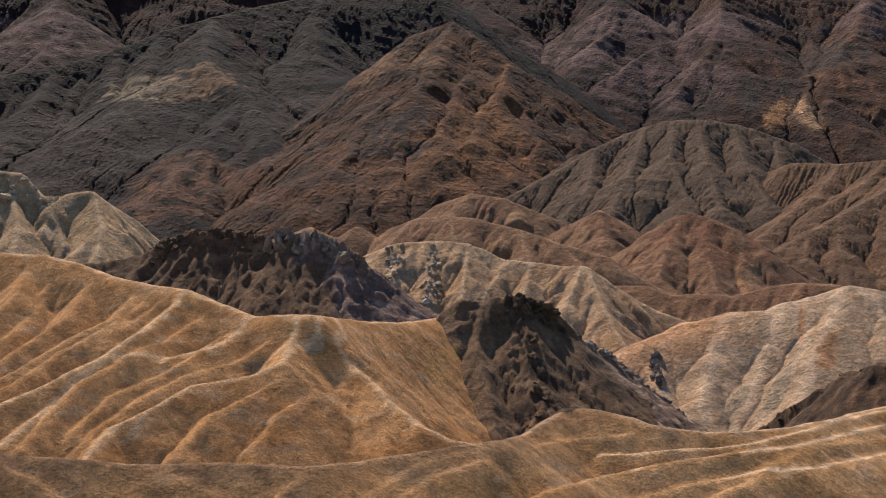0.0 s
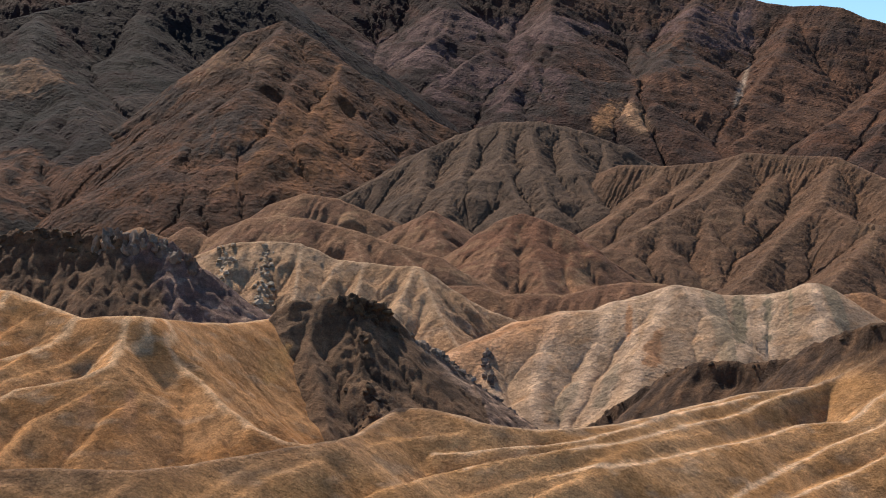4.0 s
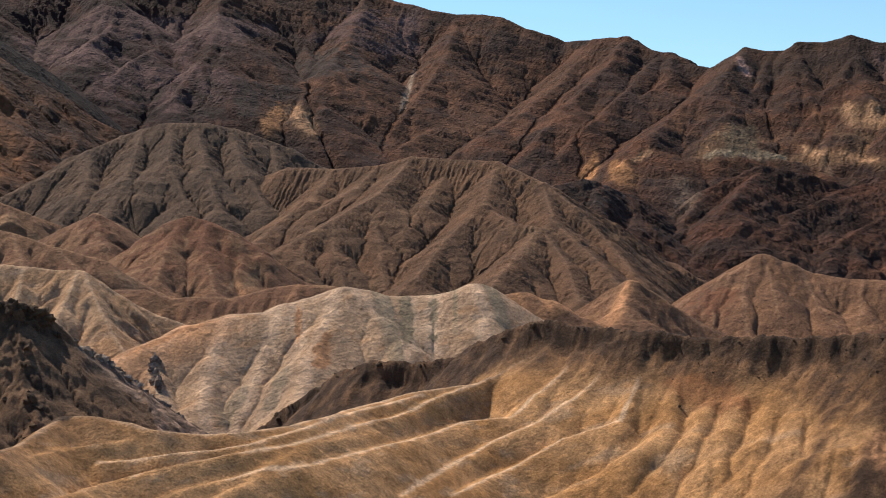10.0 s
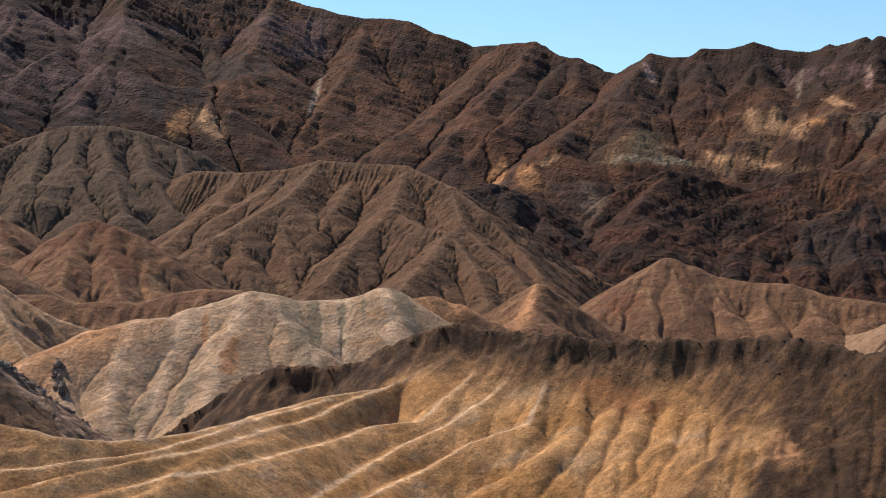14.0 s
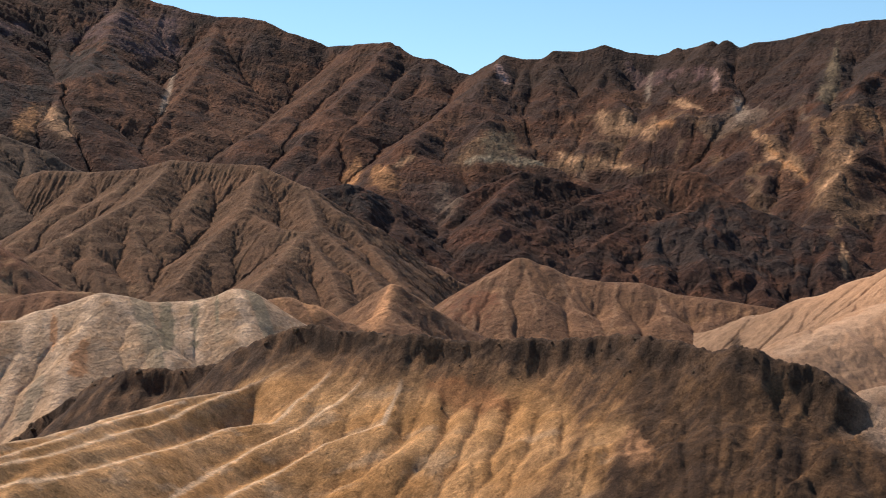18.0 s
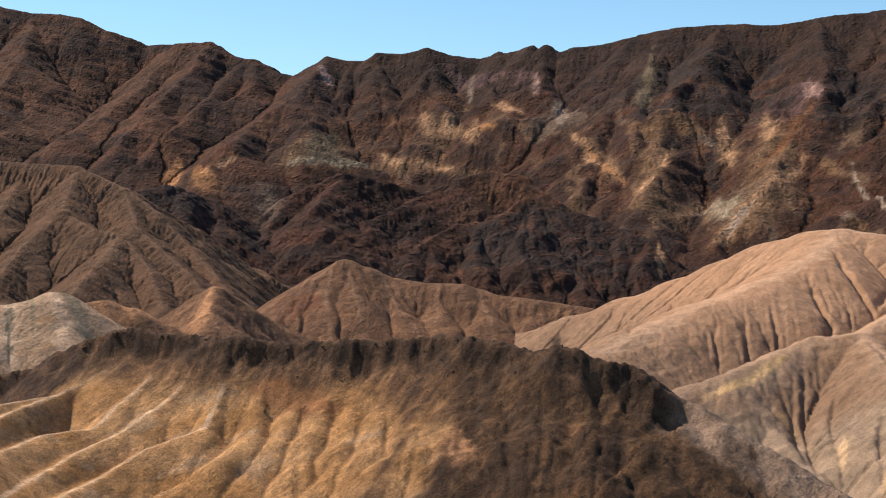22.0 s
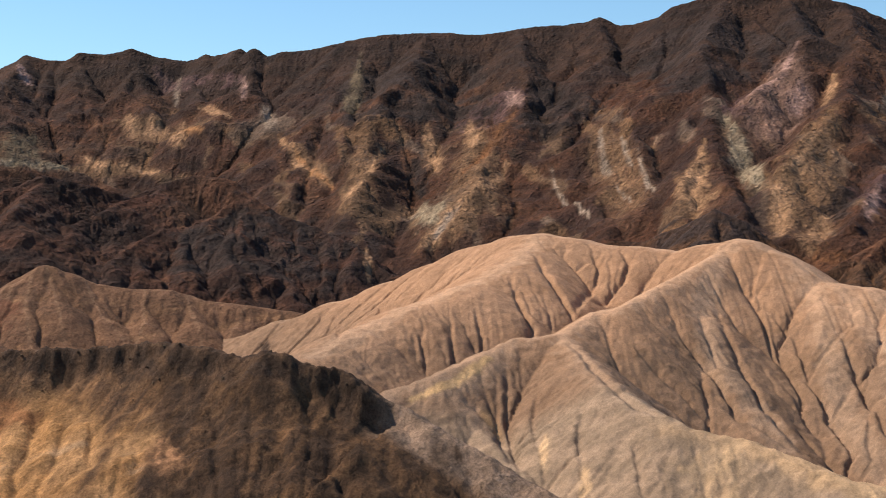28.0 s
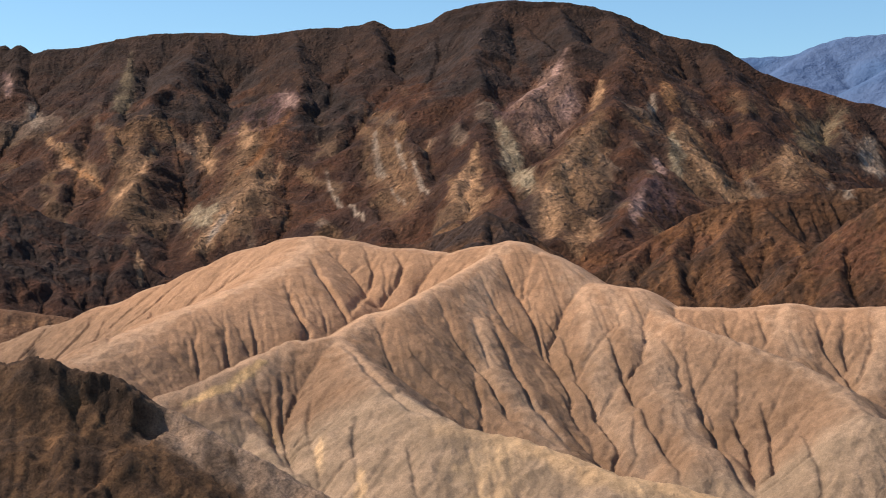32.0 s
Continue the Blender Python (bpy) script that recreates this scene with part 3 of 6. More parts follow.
ridge(PALELEFT, 0, (-113.3, 507.5, 68.9), (-106.6, 489.4, 57.5), (-104, 469, 45.2))
ridge(PALELEFT, 0, (-141.6, 509.5, 72.8), (-133.1, 485.3, 57.6), (-129.4, 465, 45.4))
PALEMID = []
ridge(PALEMID, 0.8, (-40.1, 538.5, 36.7), (-27.6, 534.3, 44.5), (-21.4, 531.2, 47), (-13.3, 528.2, 50.7), (0.7, 525, 52.1), (14.5, 520.8, 51.3), (24.2, 516.4, 46.9), (33.6, 511.9, 44.8), (46.8, 506.8, 43.6), (54, 502.1, 43.6), (61.3, 500, 38.1), (70.5, 497.5, 32.1), (83.2, 494.3, 26.6), (90.3, 491.8, 23.8), (101.1, 489.7, 18))
ridge(PALEMID, 0, (28.9, 514.2, 45.8), (21.6, 502.1, 38.1), (17.3, 490.1, 31.2))
ridge(PALEMID, 0, (35.5, 511.2, 44.5), (31.5, 493.5, 34.7), (31.6, 481, 28))
ridge(PALEMID, 0, (52.2, 503.3, 43.3), (45.6, 484, 33.3), (40.7, 470.2, 26.1), (43.9, 456.4, 19.2))
ridge(PALEMID, 0, (54, 502, 42.8), (56.7, 476.7, 30.1), (61, 455.2, 19.3))
ridge(PALEMID, 0, (-11.3, 527.8, 50.1), (-12.8, 507.4, 38), (-10.5, 487.2, 25.9))
ridge(PALEMID, 0, (2.7, 524.4, 51.5), (0.6, 502.1, 38.2), (0.6, 479.5, 24.6))
ridge(PALEMID, 0, (14.5, 520.7, 50.8), (12, 499.9, 38.2), (9.7, 482.8, 28))
CREAM = []
ridge(CREAM, 0.82, (47.1, 422.4, 17.3), (51.9, 421.8, 20.1), (62.5, 428, 24.3), (76.8, 433.3, 29.5), (88.6, 433, 32.2), (100.5, 432.5, 32.9), (105.9, 433.2, 35.2), (113, 433.5, 36.8), (123.3, 432.8, 39.9), (130.1, 431.8, 38.7), (136.9, 430.8, 36.8), (148.4, 428, 37), (156.6, 426.1, 38.4), (162.5, 425, 40.6), (168.6, 424.4, 36.6), (175.4, 423.4, 32.2), (186.8, 420.4, 27.4), (198.8, 414.8, 23.4))
ridge(CREAM, 0, (103.2, 432.7, 32.9), (97.4, 418.8, 24.8), (88.2, 403.6, 15.2), (78.8, 385.1, 3.9))
ridge(CREAM, 0, (106.8, 433.2, 34.5), (105.8, 415.8, 24.9), (98.4, 402.5, 16.6), (86.5, 385.1, 5.2))
ridge(CREAM, 0, (120.7, 433, 39.4), (113.9, 417.7, 31.2), (105.1, 403.3, 22.7), (97, 384.2, 12.5))
ridge(CREAM, 0, (125, 432.5, 39.7), (129.1, 417.2, 31.8), (131.9, 404.5, 25.4), (128.4, 388.8, 17.4))
ridge(CREAM, 0, (162.5, 425, 40.2), (158.8, 408.5, 31.2), (151.7, 394.4, 22.7))
ridge(CREAM, 0, (88.6, 433, 31.8), (80.4, 417, 22), (73.8, 398.7, 11.4), (72.7, 385.2, 4))
ridge(CREAM, 0, (71.3, 431.2, 26.7), (63.4, 417.6, 19), (64.1, 396.8, 8.8), (68.7, 387.9, 3.8))
ridge(CREAM, 0, (150, 427.6, 36.7), (145.2, 416.1, 29.2), (140.3, 399.9, 19.2))
ridge(CREAM, 0, (141.8, 429.6, 36.5), (139.5, 417.3, 29.2), (134.9, 401, 19.2))
BROWN = []
ridge(BROWN, 0.8, (249.8, 478.8, 16.8), (271.5, 484.1, 32.4), (286.3, 484.2, 40.6), (300.2, 484.5, 47.5), (305.9, 479.3, 44.7), (314.1, 472.2, 40.5), (323.9, 463.8, 38.4), (333.4, 455.3, 38.3), (342.7, 446.5, 34.4), (354.9, 435, 32.3), (368.1, 422, 29.6), (384.7, 406.9, 24.7))
ridge(BROWN, 0, (300.1, 484.4, 46.8), (291.6, 463.9, 34.9), (281.4, 442.8, 22))
ridge(BROWN, 0, (293.8, 484.3, 43.7), (280.7, 466.7, 32.9), (269.3, 443.9, 20.4))
ridge(BROWN, 0, (286.3, 484.2, 40.6), (269.5, 467.9, 29.1), (258.7, 449.2, 18.5))
ridge(BROWN, 0, (310.8, 475.1, 41.5), (302.4, 451, 29), (301.2, 436.5, 21.7))
ridge(BROWN, 0, (327.1, 461, 38.2), (314, 442.5, 27), (300.5, 430.4, 18.1))
ridge(BROWN, 0, (338.1, 450.9, 36.5), (330, 433.4, 27), (320.9, 418.1, 18.2))
ridge(BROWN, 0, (281.3, 484.1, 37.5), (261.4, 468, 27.3), (247.5, 457.3, 20.4))
ridge(BROWN, 0, (354.9, 435, 32.1), (342, 425.6, 25), (327.9, 417.5, 17.9))
ridge(BROWN, 1.25, (211, 453.3, 23.9), (216.9, 450.5, 30.5), (222, 448, 37.1), (225.4, 446.3, 40.5), (227.9, 445, 39.9), (232.1, 442.9, 33.3), (236.3, 440.6, 23.8))
ridge(BROWN, 0, (225.4, 446.3, 40.3), (217.6, 434.8, 32.2), (217, 423.7, 25.5))
ridge(BROWN, 0.8, (176.2, 446.5, 31), (181.2, 444.5, 36.3), (186.1, 442.4, 36.9), (192.7, 439.6, 34.5), (202.5, 435.2, 29), (210.7, 431.3, 25.3))
MIDBROWN = []
ridge(MIDBROWN, 0.8, (-59.3, 687.5, 36), (-49.3, 684.9, 46), (-38.2, 682.3, 49.8), (-31.9, 679.3, 56.1), (-23.3, 676.3, 48.6), (-14.7, 673.2, 56.1), (-3.7, 670, 60.1), (9.7, 661.9, 60.8), (21.6, 653.6, 59.6), (40.4, 644.7, 54.7), (56.5, 635.5, 49), (74.6, 625.6, 43.8), (88.7, 623.7, 34.7), (102.9, 621.5, 27.5))
ridge(MIDBROWN, 0.8, (61.1, 787.6, 49.3), (75.4, 781.4, 56.8), (89.5, 774.8, 63.8), (104.1, 773, 52.3), (115.7, 771.4, 43.5))
ridge(MIDBROWN, 0.8, (85.5, 694.8, 28), (94, 698.7, 35.8), (101.4, 702.7, 43.6), (109.3, 706.6, 54.3), (117.2, 707.9, 60), (125.7, 708.9, 62.2), (134.1, 702.3, 59.2), (142.4, 695.6, 55.1), (149.2, 689, 49), (153.3, 683, 45.1), (157.2, 682.1, 37.2))
ridge(MIDBROWN, 0.8, (64.3, 576.4, 32.4), (72.4, 570.4, 33.9), (82.4, 564, 34.1), (92.8, 560.7, 30.7), (101, 557.6, 31.4), (113.3, 553.5, 30.7), (127.6, 548.7, 34.8), (137.5, 544.6, 36), (149.4, 539.7, 35.4), (165.5, 535, 32.3), (183.4, 529.1, 29.3))
ridge(MIDBROWN, 0.8, (6.6, 900, 68.1), (26.2, 892.9, 74.7), (45.7, 885.5, 71.3), (61.6, 877.8, 64.7), (78, 876.5, 58))
ridge(MIDBROWN, 0.8, (-69.7, 696.5, 51), (-54.7, 692.8, 56), (-42.2, 688.7, 51))
ridge(MIDBROWN, 0, (-7.3, 671.1, 58.6), (-16.5, 649.1, 49), (-25.1, 628.2, 40.1))
ridge(MIDBROWN, 0, (9.7, 661.9, 60.3), (11.6, 639.2, 49.1), (15.8, 621.5, 40.1))
ridge(MIDBROWN, 0, (40.4, 644.7, 54.5), (41.4, 624.6, 44.5), (42.8, 611.5, 37.9))
ridge(MIDBROWN, 0, (121.4, 708.4, 61.1), (110.6, 684.1, 47.9), (101, 656.3, 33.4))
ridge(MIDBROWN, 0, (128.1, 706.9, 60.5), (127.8, 676.5, 45.4), (124.1, 643.3, 28.7))
ridge(MIDBROWN, 0, (146.9, 691, 50.4), (139.1, 666.7, 37.8), (129.5, 644.9, 26.1))
ridge(MIDBROWN, 0, (89.5, 774.8, 63.6), (87.7, 746.9, 49.8), (91.4, 719.9, 36.4))
ridge(MIDBROWN, 0, (56.5, 635.5, 49), (64.1, 616.6, 39.9), (64.4, 597.3, 31.4))
GREYGULLY = []
ridge(GREYGULLY, 0.8, (27.2, 929.6, 54.5), (48.9, 948.7, 72.2), (78.5, 963.5, 86.9), (109.3, 977.2, 105.2), (133.5, 991, 115.9), (156, 987.8, 123.5), (185.7, 982.6, 124.3), (211.7, 977.3, 118.2), (237.5, 971.4, 108.3), (259.4, 965.8, 95.4), (281.1, 959.7, 80.3), (295.5, 955.3, 69))
ridge(GREYGULLY, 0, (109.3, 977.2, 105.2), (99.9, 925.4, 79), (79, 888.4, 58))
ridge(GREYGULLY, 0, (144.8, 989.5, 120.1), (124.5, 924, 86.1), (104, 871.7, 58))
ridge(GREYGULLY, 0, (163.4, 986.6, 123.5), (151.3, 935.3, 97.3), (153.2, 883.6, 71.5), (141.1, 852.3, 54.8))
ridge(GREYGULLY, 0, (178.3, 984, 124.3), (172.5, 922.2, 93.4), (170.2, 864.5, 64.7))
ridge(GREYGULLY, 0, (200.6, 979.7, 121.2), (196.5, 924.2, 93.6), (199.4, 872.7, 68.1))
ridge(GREYGULLY, 0, (138.1, 944, 93.9), (131.2, 921.7, 82.5), (112.2, 883.5, 61.4))
ridge(GREYGULLY, 0, (226.4, 974, 112.5), (219.9, 930.1, 90.3), (225.6, 893.4, 71.8))
GULLY = []
ridge(GULLY, 0.8, (204.2, 938, 83.9), (221.3, 903.3, 92.7), (245.4, 886.7, 91.4), (268.9, 869.4, 93.3), (285.3, 853.6, 98.4), (307.5, 835.2, 96), (325.8, 817.5, 94.7), (339.8, 782.8, 81.7), (344.9, 751.3, 67.9), (348.8, 719.9, 50.1), (344.2, 677.6, 33.4), (338.2, 635.6, 15.8), (347.7, 630.5, 5))
ridge(GULLY, 0, (285.4, 853.7, 97.7), (248, 801.7, 74.9), (215.4, 778.4, 60.6), (185.4, 757, 47.4), (160.7, 738.7, 36.5), (142.6, 705.1, 23))
ridge(GULLY, 0, (325.7, 817.1, 93.6), (296.2, 764, 68.4), (264.1, 734.4, 50.3), (235.1, 699, 31.3), (221.1, 687.4, 23.7))
ridge(GULLY, 0, (296, 763.4, 67.8), (301.9, 733.1, 58.5), (312.8, 724.2, 56.2), (281.6, 683.8, 41), (251.6, 645.3, 26.4))
ridge(GULLY, 0, (312.8, 724.2, 56.2), (308.6, 682.2, 39.4), (296.6, 639.5, 21.9))
ridge(GULLY, 0, (215.4, 778.4, 60.6), (206.8, 747.3, 44.5), (202.1, 709.6, 25.8))
ridge(GULLY, 0, (239.5, 795.4, 70), (233.8, 755.8, 50.1), (221.8, 707.7, 25.5))
ridge(GULLY, 0, (196.6, 765.6, 53.1), (186.8, 738.9, 39.1), (182.8, 712.3, 26))
ridge(GULLY, 0, (245.4, 886.7, 91.4), (220.3, 844.9, 72.1), (195.2, 823.4, 59), (181.4, 804.8, 49.8))
ridge(GULLY, 0, (268.9, 869.4, 93.3), (246.2, 840.5, 78.8), (217.8, 822.6, 65.4))
ridge(GULLY, 0, (339.6, 782.3, 81), (323.4, 729.6, 59.1), (326.2, 673.2, 36.6), (322.9, 641.4, 24))
ridge(GULLY, 0, (304.8, 837.4, 92.7), (270.8, 790.3, 68.5), (248, 761.1, 53))
PEAK = []
ridge(PEAK, 0.8, (-132.9, 1273.1, 115.7), (-114.6, 1284.9, 130.8), (-95.8, 1293.1, 145.8), (-76.7, 1301.1, 161), (-57.3, 1308.7, 181.4), (-32.7, 1316.3, 201.9), (-7.8, 1323.3, 222.5), (22.3, 1329.8, 234.3), (46.5, 1304.2, 215.2), (69.7, 1278.1, 190.4), (93.2, 1269.1, 177.5), (116.3, 1259.6, 162.3), (143.8, 1249.3, 142.6), (166.1, 1238.9, 130.1), (193.6, 1234.9, 113.5))
ridge(PEAK, 0, (69.7, 1277.9, 189), (51.4, 1192.2, 152.4), (27.1, 1122.2, 121.6), (1.5, 1073.8, 98.7), (-25.9, 1031.4, 77.7), (-44.5, 1010.1, 65.9))
ridge(PEAK, 0, (22.3, 1329.4, 233.3), (4.3, 1243, 189.3), (-29.9, 1201.1, 162.3), (-53.5, 1123, 121.8), (-63.2, 1068.9, 94.6))
ridge(PEAK, 0, (63.3, 1247.9, 175.6), (71.9, 1195.2, 143.6), (59, 1123.8, 100.4), (50.6, 1081, 74.3))
ridge(PEAK, 0, (97.8, 1267.3, 174.9), (101, 1191.5, 129.8), (104.9, 1136, 96.5), (97.3, 1099.4, 74.5))
ridge(PEAK, 0, (41.5, 1167.1, 141.7), (35, 1103.9, 103.9), (37.6, 1060.4, 78.1))
ridge(PEAK, 0, (-12, 1229.5, 187.9), (-6.9, 1142.3, 140), (-22.9, 1076.3, 102.9), (-37.9, 1040.8, 81.8))
ridge(PEAK, 0, (139.2, 1250.9, 145.1), (128.6, 1196.1, 111.9), (110.8, 1152.5, 83.9))
ridge(PEAK, 0, (46.5, 1182.3, 147.2), (30.8, 1101.3, 116.3), (37.7, 1063.8, 90.2))
ridge(PEAK, 0, (76.4, 1230.9, 160.1), (83.9, 1143.4, 118.4), (70.8, 1076.4, 86.5))
ridge(PEAK, 0, (114.1, 1235.2, 146.4), (116.4, 1165, 115), (95.5, 1078.4, 82.4))
ridge(PEAK, 0, (-27.3, 1292.3, 189.5), (-52.4, 1195.8, 148.3), (-67.1, 1137.1, 118.3))
ridge(PEAK, 0, (11.7, 1276, 207.1), (-7.1, 1171.4, 159.7), (-24, 1132.2, 130.8), (-43, 1070.5, 94.6))
ridge(PEAK, 0, (21.9, 1306.8, 220.5), (35.5, 1267, 191.7), (19.5, 1171.1, 150.8), (5.8, 1102.3, 120.5))
LEFTMTN = []
ridge(LEFTMTN, 0.8, (-545, 1397.5, 179.6), (-487.6, 1429.1, 187.6), (-416.3, 1461.9, 198.7), (-369.5, 1495, 211.3), (-319.9, 1526.9, 230.6), (-267.5, 1557.2, 256.2), (-224.4, 1584.2, 272.6), (-174, 1615.7, 289), (-121.4, 1645.5, 302.5), (-66.6, 1673.7, 316), (2.9, 1700, 326.4))
ridge(LEFTMTN, 0, (-224.3, 1584.1, 271.4), (-213, 1426.5, 208.6), (-160.3, 1343.7, 169.5), (-128.5, 1231.3, 123.2), (-89.1, 1200.6, 103.4), (-50.6, 1148.5, 77.6))
ridge(LEFTMTN, 0, (-160, 1341.4, 168.3), (-176.8, 1261.9, 134.4), (-189.4, 1176.1, 98.3), (-211.1, 1125.9, 75.4), (-226.7, 1077.9, 54.5))
ridge(LEFTMTN, 0, (-314.7, 1529.5, 229.7), (-295.9, 1411, 169.9), (-306.4, 1339.7, 134.1), (-313.3, 1264.9, 96.6), (-319.7, 1216.1, 72.3))
ridge(LEFTMTN, 0, (-369.5, 1494.9, 210.2), (-368, 1402.5, 164), (-366.6, 1320.1, 123.1), (-374.8, 1247.5, 86.8))
ridge(LEFTMTN, 0, (-272.8, 1553.9, 251.1), (-272, 1425.5, 187.1), (-263.8, 1328.4, 138.4), (-259.2, 1233.6, 91))
ridge(LEFTMTN, 0, (-121.4, 1645.3, 299.3), (-123.6, 1518, 229.4), (-120.2, 1408.6, 169.4), (-131.2, 1355.5, 139.8))
ridge(LEFTMTN, 0, (-128.5, 1231.3, 123.2), (-126.5, 1169.1, 89.1), (-115.7, 1106.1, 54.1))
ridge(LEFTMTN, 0, (-89.1, 1200.6, 103.4), (-94.4, 1153.8, 80), (-82, 1103.4, 54))
ridge(LEFTMTN, 0, (-340.8, 1492, 204.3), (-343.9, 1411.5, 159.3), (-308.8, 1306.9, 122.4), (-325.1, 1273.8, 96.9))
ridge(LEFTMTN, 0, (-235.4, 1368.2, 166.5), (-250.9, 1313.2, 132.5), (-248, 1248.1, 100.7), (-228.8, 1172.6, 71.7))
ridge(LEFTMTN, 0, (-169.7, 1337.6, 164), (-197.8, 1289.8, 131.2), (-194.7, 1129.3, 84))
ridge(LEFTMTN, 0, (-157.2, 1317.1, 157.4), (-141.7, 1224.6, 118.3), (-143.1, 1159.7, 84.5), (-122.8, 1094.8, 54.2))
ridge(LEFTMTN, 0, (-97.5, 1192.9, 98.7), (-102.1, 1141.5, 75.4), (-89.4, 1091.3, 54.1))
ridge(LEFTMTN, 0, (-238, 1556, 251.3), (-229.7, 1429.8, 203.5), (-246.8, 1374.4, 172.1))
ridge(LEFTMTN, 0, (-166.3, 1599.4, 274.6), (-171, 1531.8, 225.2), (-172.1, 1399.1, 179.3))
ridge(LEFTMTN, 0, (-119.3, 1616.6, 283), (-111.1, 1503, 222.1), (-126.8, 1423.1, 181.3))
ridge(LEFTMTN, 0, (-398.5, 1456.7, 190), (-392.2, 1394.1, 147.7), (-390.8, 1317.8, 113.1))
ridge(LEFTMTN, 0, (-76.3, 1291.8, 101.8), (-71.5, 1136.1, 75.3), (-60.8, 1097.4, 54))
ridge(LEFTMTN, 0, (-174.7, 1229.7, 118.5), (-169.4, 1160.5, 89), (-166.5, 1083.7, 58.4))
RANGE = []
ridge(RANGE, 0.85, (-882, 2124, 417), (-709, 2205, 456), (-477, 2284, 495), (-137, 2346, 525), (127, 2322, 502), (376, 2269, 471), (543, 2222, 434), (656, 2179, 405), (716, 2146, 385), (736, 2126, 376), (770, 2099, 366), (804, 2071, 365), (825, 2047, 358), (852, 2020, 340), (897, 1985, 319), (920, 1959, 318), (955, 1926, 321), (967, 1901, 315), (985, 1874, 294), (901, 1897, 312), (935, 1858, 313), (946, 1830, 292), (971, 1794, 285), (981, 1766, 269), (994, 1735, 260), (1011, 1720, 260), (1018, 1710, 274), (1025, 1700, 285), (1044, 1683, 279), (1066, 1663, 277), (1075, 1651, 288), (1096, 1631, 286), (1122, 1607, 293), (1142, 1587, 284), (1173, 1558, 278), (1199, 1506, 287), (1195, 1477, 289), (1199, 1466, 281), (1200, 1457, 288), (1207, 1443, 278), (1221, 1423, 283), (1243, 1395, 286), (1278, 1354, 297), (1307, 1318, 302), (1330, 1286, 304), (1257, 1343, 294), (1279, 1306, 299), (1310, 1259, 301), (1347, 1202, 297), (1370, 1159, 303), (1395, 1111, 305), (1410, 1074, 311), (1416, 1047, 300), (1426, 1015, 304), (1424, 996, 308), (1421, 978, 316), (1429, 944, 322), (1439, 905, 324), (1460, 858, 322), (1475, 816, 314), (1487, 779, 301), (1495, 748, 283), (1499, 723, 274), (1508, 686, 266), (1512, 661, 252), (1512, 635, 234), (1516, 599, 219), (1517, 568, 210), (1517, 538, 198), (1520, 498, 189), (1493, 416, 161), (1468, 306, 124))
ridge(RANGE, 0, (-518, 2272, 484), (-506, 2049, 351), (-504, 1922, 275))
ridge(RANGE, 0, (36, 2333, 488), (72, 2132, 365), (122, 2053, 309), (163, 1991, 266))
ridge(RANGE, 0, (258, 2298, 481), (268, 2108, 367), (222, 1985, 289), (238, 1869, 219))
ridge(RANGE, 0, (460, 2247, 453), (403, 2048, 339), (365, 1929, 271), (304, 1837, 211))
ridge(RANGE, 0, (656, 2179, 405), (563, 1978, 295), (500, 1864, 230), (441, 1806, 189))
ridge(RANGE, 0, (770, 2099, 363), (698, 1946, 279), (623, 1843, 216), (561, 1767, 167))
ridge(RANGE, 0, (920, 1959, 317), (824, 1822, 247), (734, 1738, 195), (666, 1714, 165), (596, 1660, 128))
ridge(RANGE, 0, (934, 1858, 312), (862, 1780, 259), (782, 1711, 207), (702, 1635, 152))
ridge(RANGE, 0, (971, 1794, 284), (924, 1722, 242), (848, 1686, 200), (786, 1638, 161))
ridge(RANGE, 0, (1025, 1700, 284), (947, 1619, 234), (882, 1588, 201), (811, 1540, 163), (757, 1505, 135))
ridge(RANGE, 0, (1075, 1651, 285), (1034, 1574, 233), (975, 1521, 186))
ridge(RANGE, 0, (1122, 1607, 289), (1083, 1515, 229), (1042, 1480, 198))
ridge(RANGE, 0, (1185, 1534, 286), (1144, 1469, 241), (1093, 1426, 201))
ridge(RANGE, 0, (1201, 1457, 286), (1138, 1397, 234), (1106, 1326, 188), (1080, 1248, 139))
ridge(RANGE, 0, (1243, 1395, 284), (1181, 1317, 230), (1102, 1264, 178), (1047, 1183, 124), (1021, 1121, 88))
ridge(RANGE, 0, (1310, 1259, 300), (1201, 1190, 236), (1106, 1147, 183), (1046, 1092, 143), (980, 1039, 101), (931, 994, 68))
ridge(RANGE, 0, (1364, 1171, 299), (1286, 1080, 239), (1188, 1013, 180), (1115, 986, 141), (1038, 954, 100), (968, 930, 63))
ridge(RANGE, 0, (1300, 1327, 302), (1209, 1273, 249), (1111, 1224, 194), (1036, 1185, 152), (1008, 1101, 108))
ridge(RANGE, 0, (1198, 1152, 189), (1129, 1102, 146), (1058, 1048, 102), (1013, 996, 68))
ridge(RANGE, 0, (1410, 1074, 310), (1326, 995, 241), (1233, 946, 178), (1166, 881, 122))
ridge(RANGE, 0, (1395, 1111, 304), (1318, 1050, 245), (1239, 1017, 195))
ridge(RANGE, 0, (1436, 918, 323), (1276, 843, 235), (1200, 780, 186), (1127, 732, 143), (1064, 709, 110), (990, 679, 71))
ridge(RANGE, 0, (1127, 732, 143), (1068, 683, 105), (1016, 639, 71), (998, 607, 53))
ridge(RANGE, 0, (1460, 858, 321), (1363, 773, 257), (1269, 733, 205), (1234, 776, 188), (1163, 750, 151))
ridge(RANGE, 0, (1481, 797, 308), (1371, 718, 248), (1236, 665, 183), (1143, 654, 141), (1053, 624, 98), (994, 581, 66))
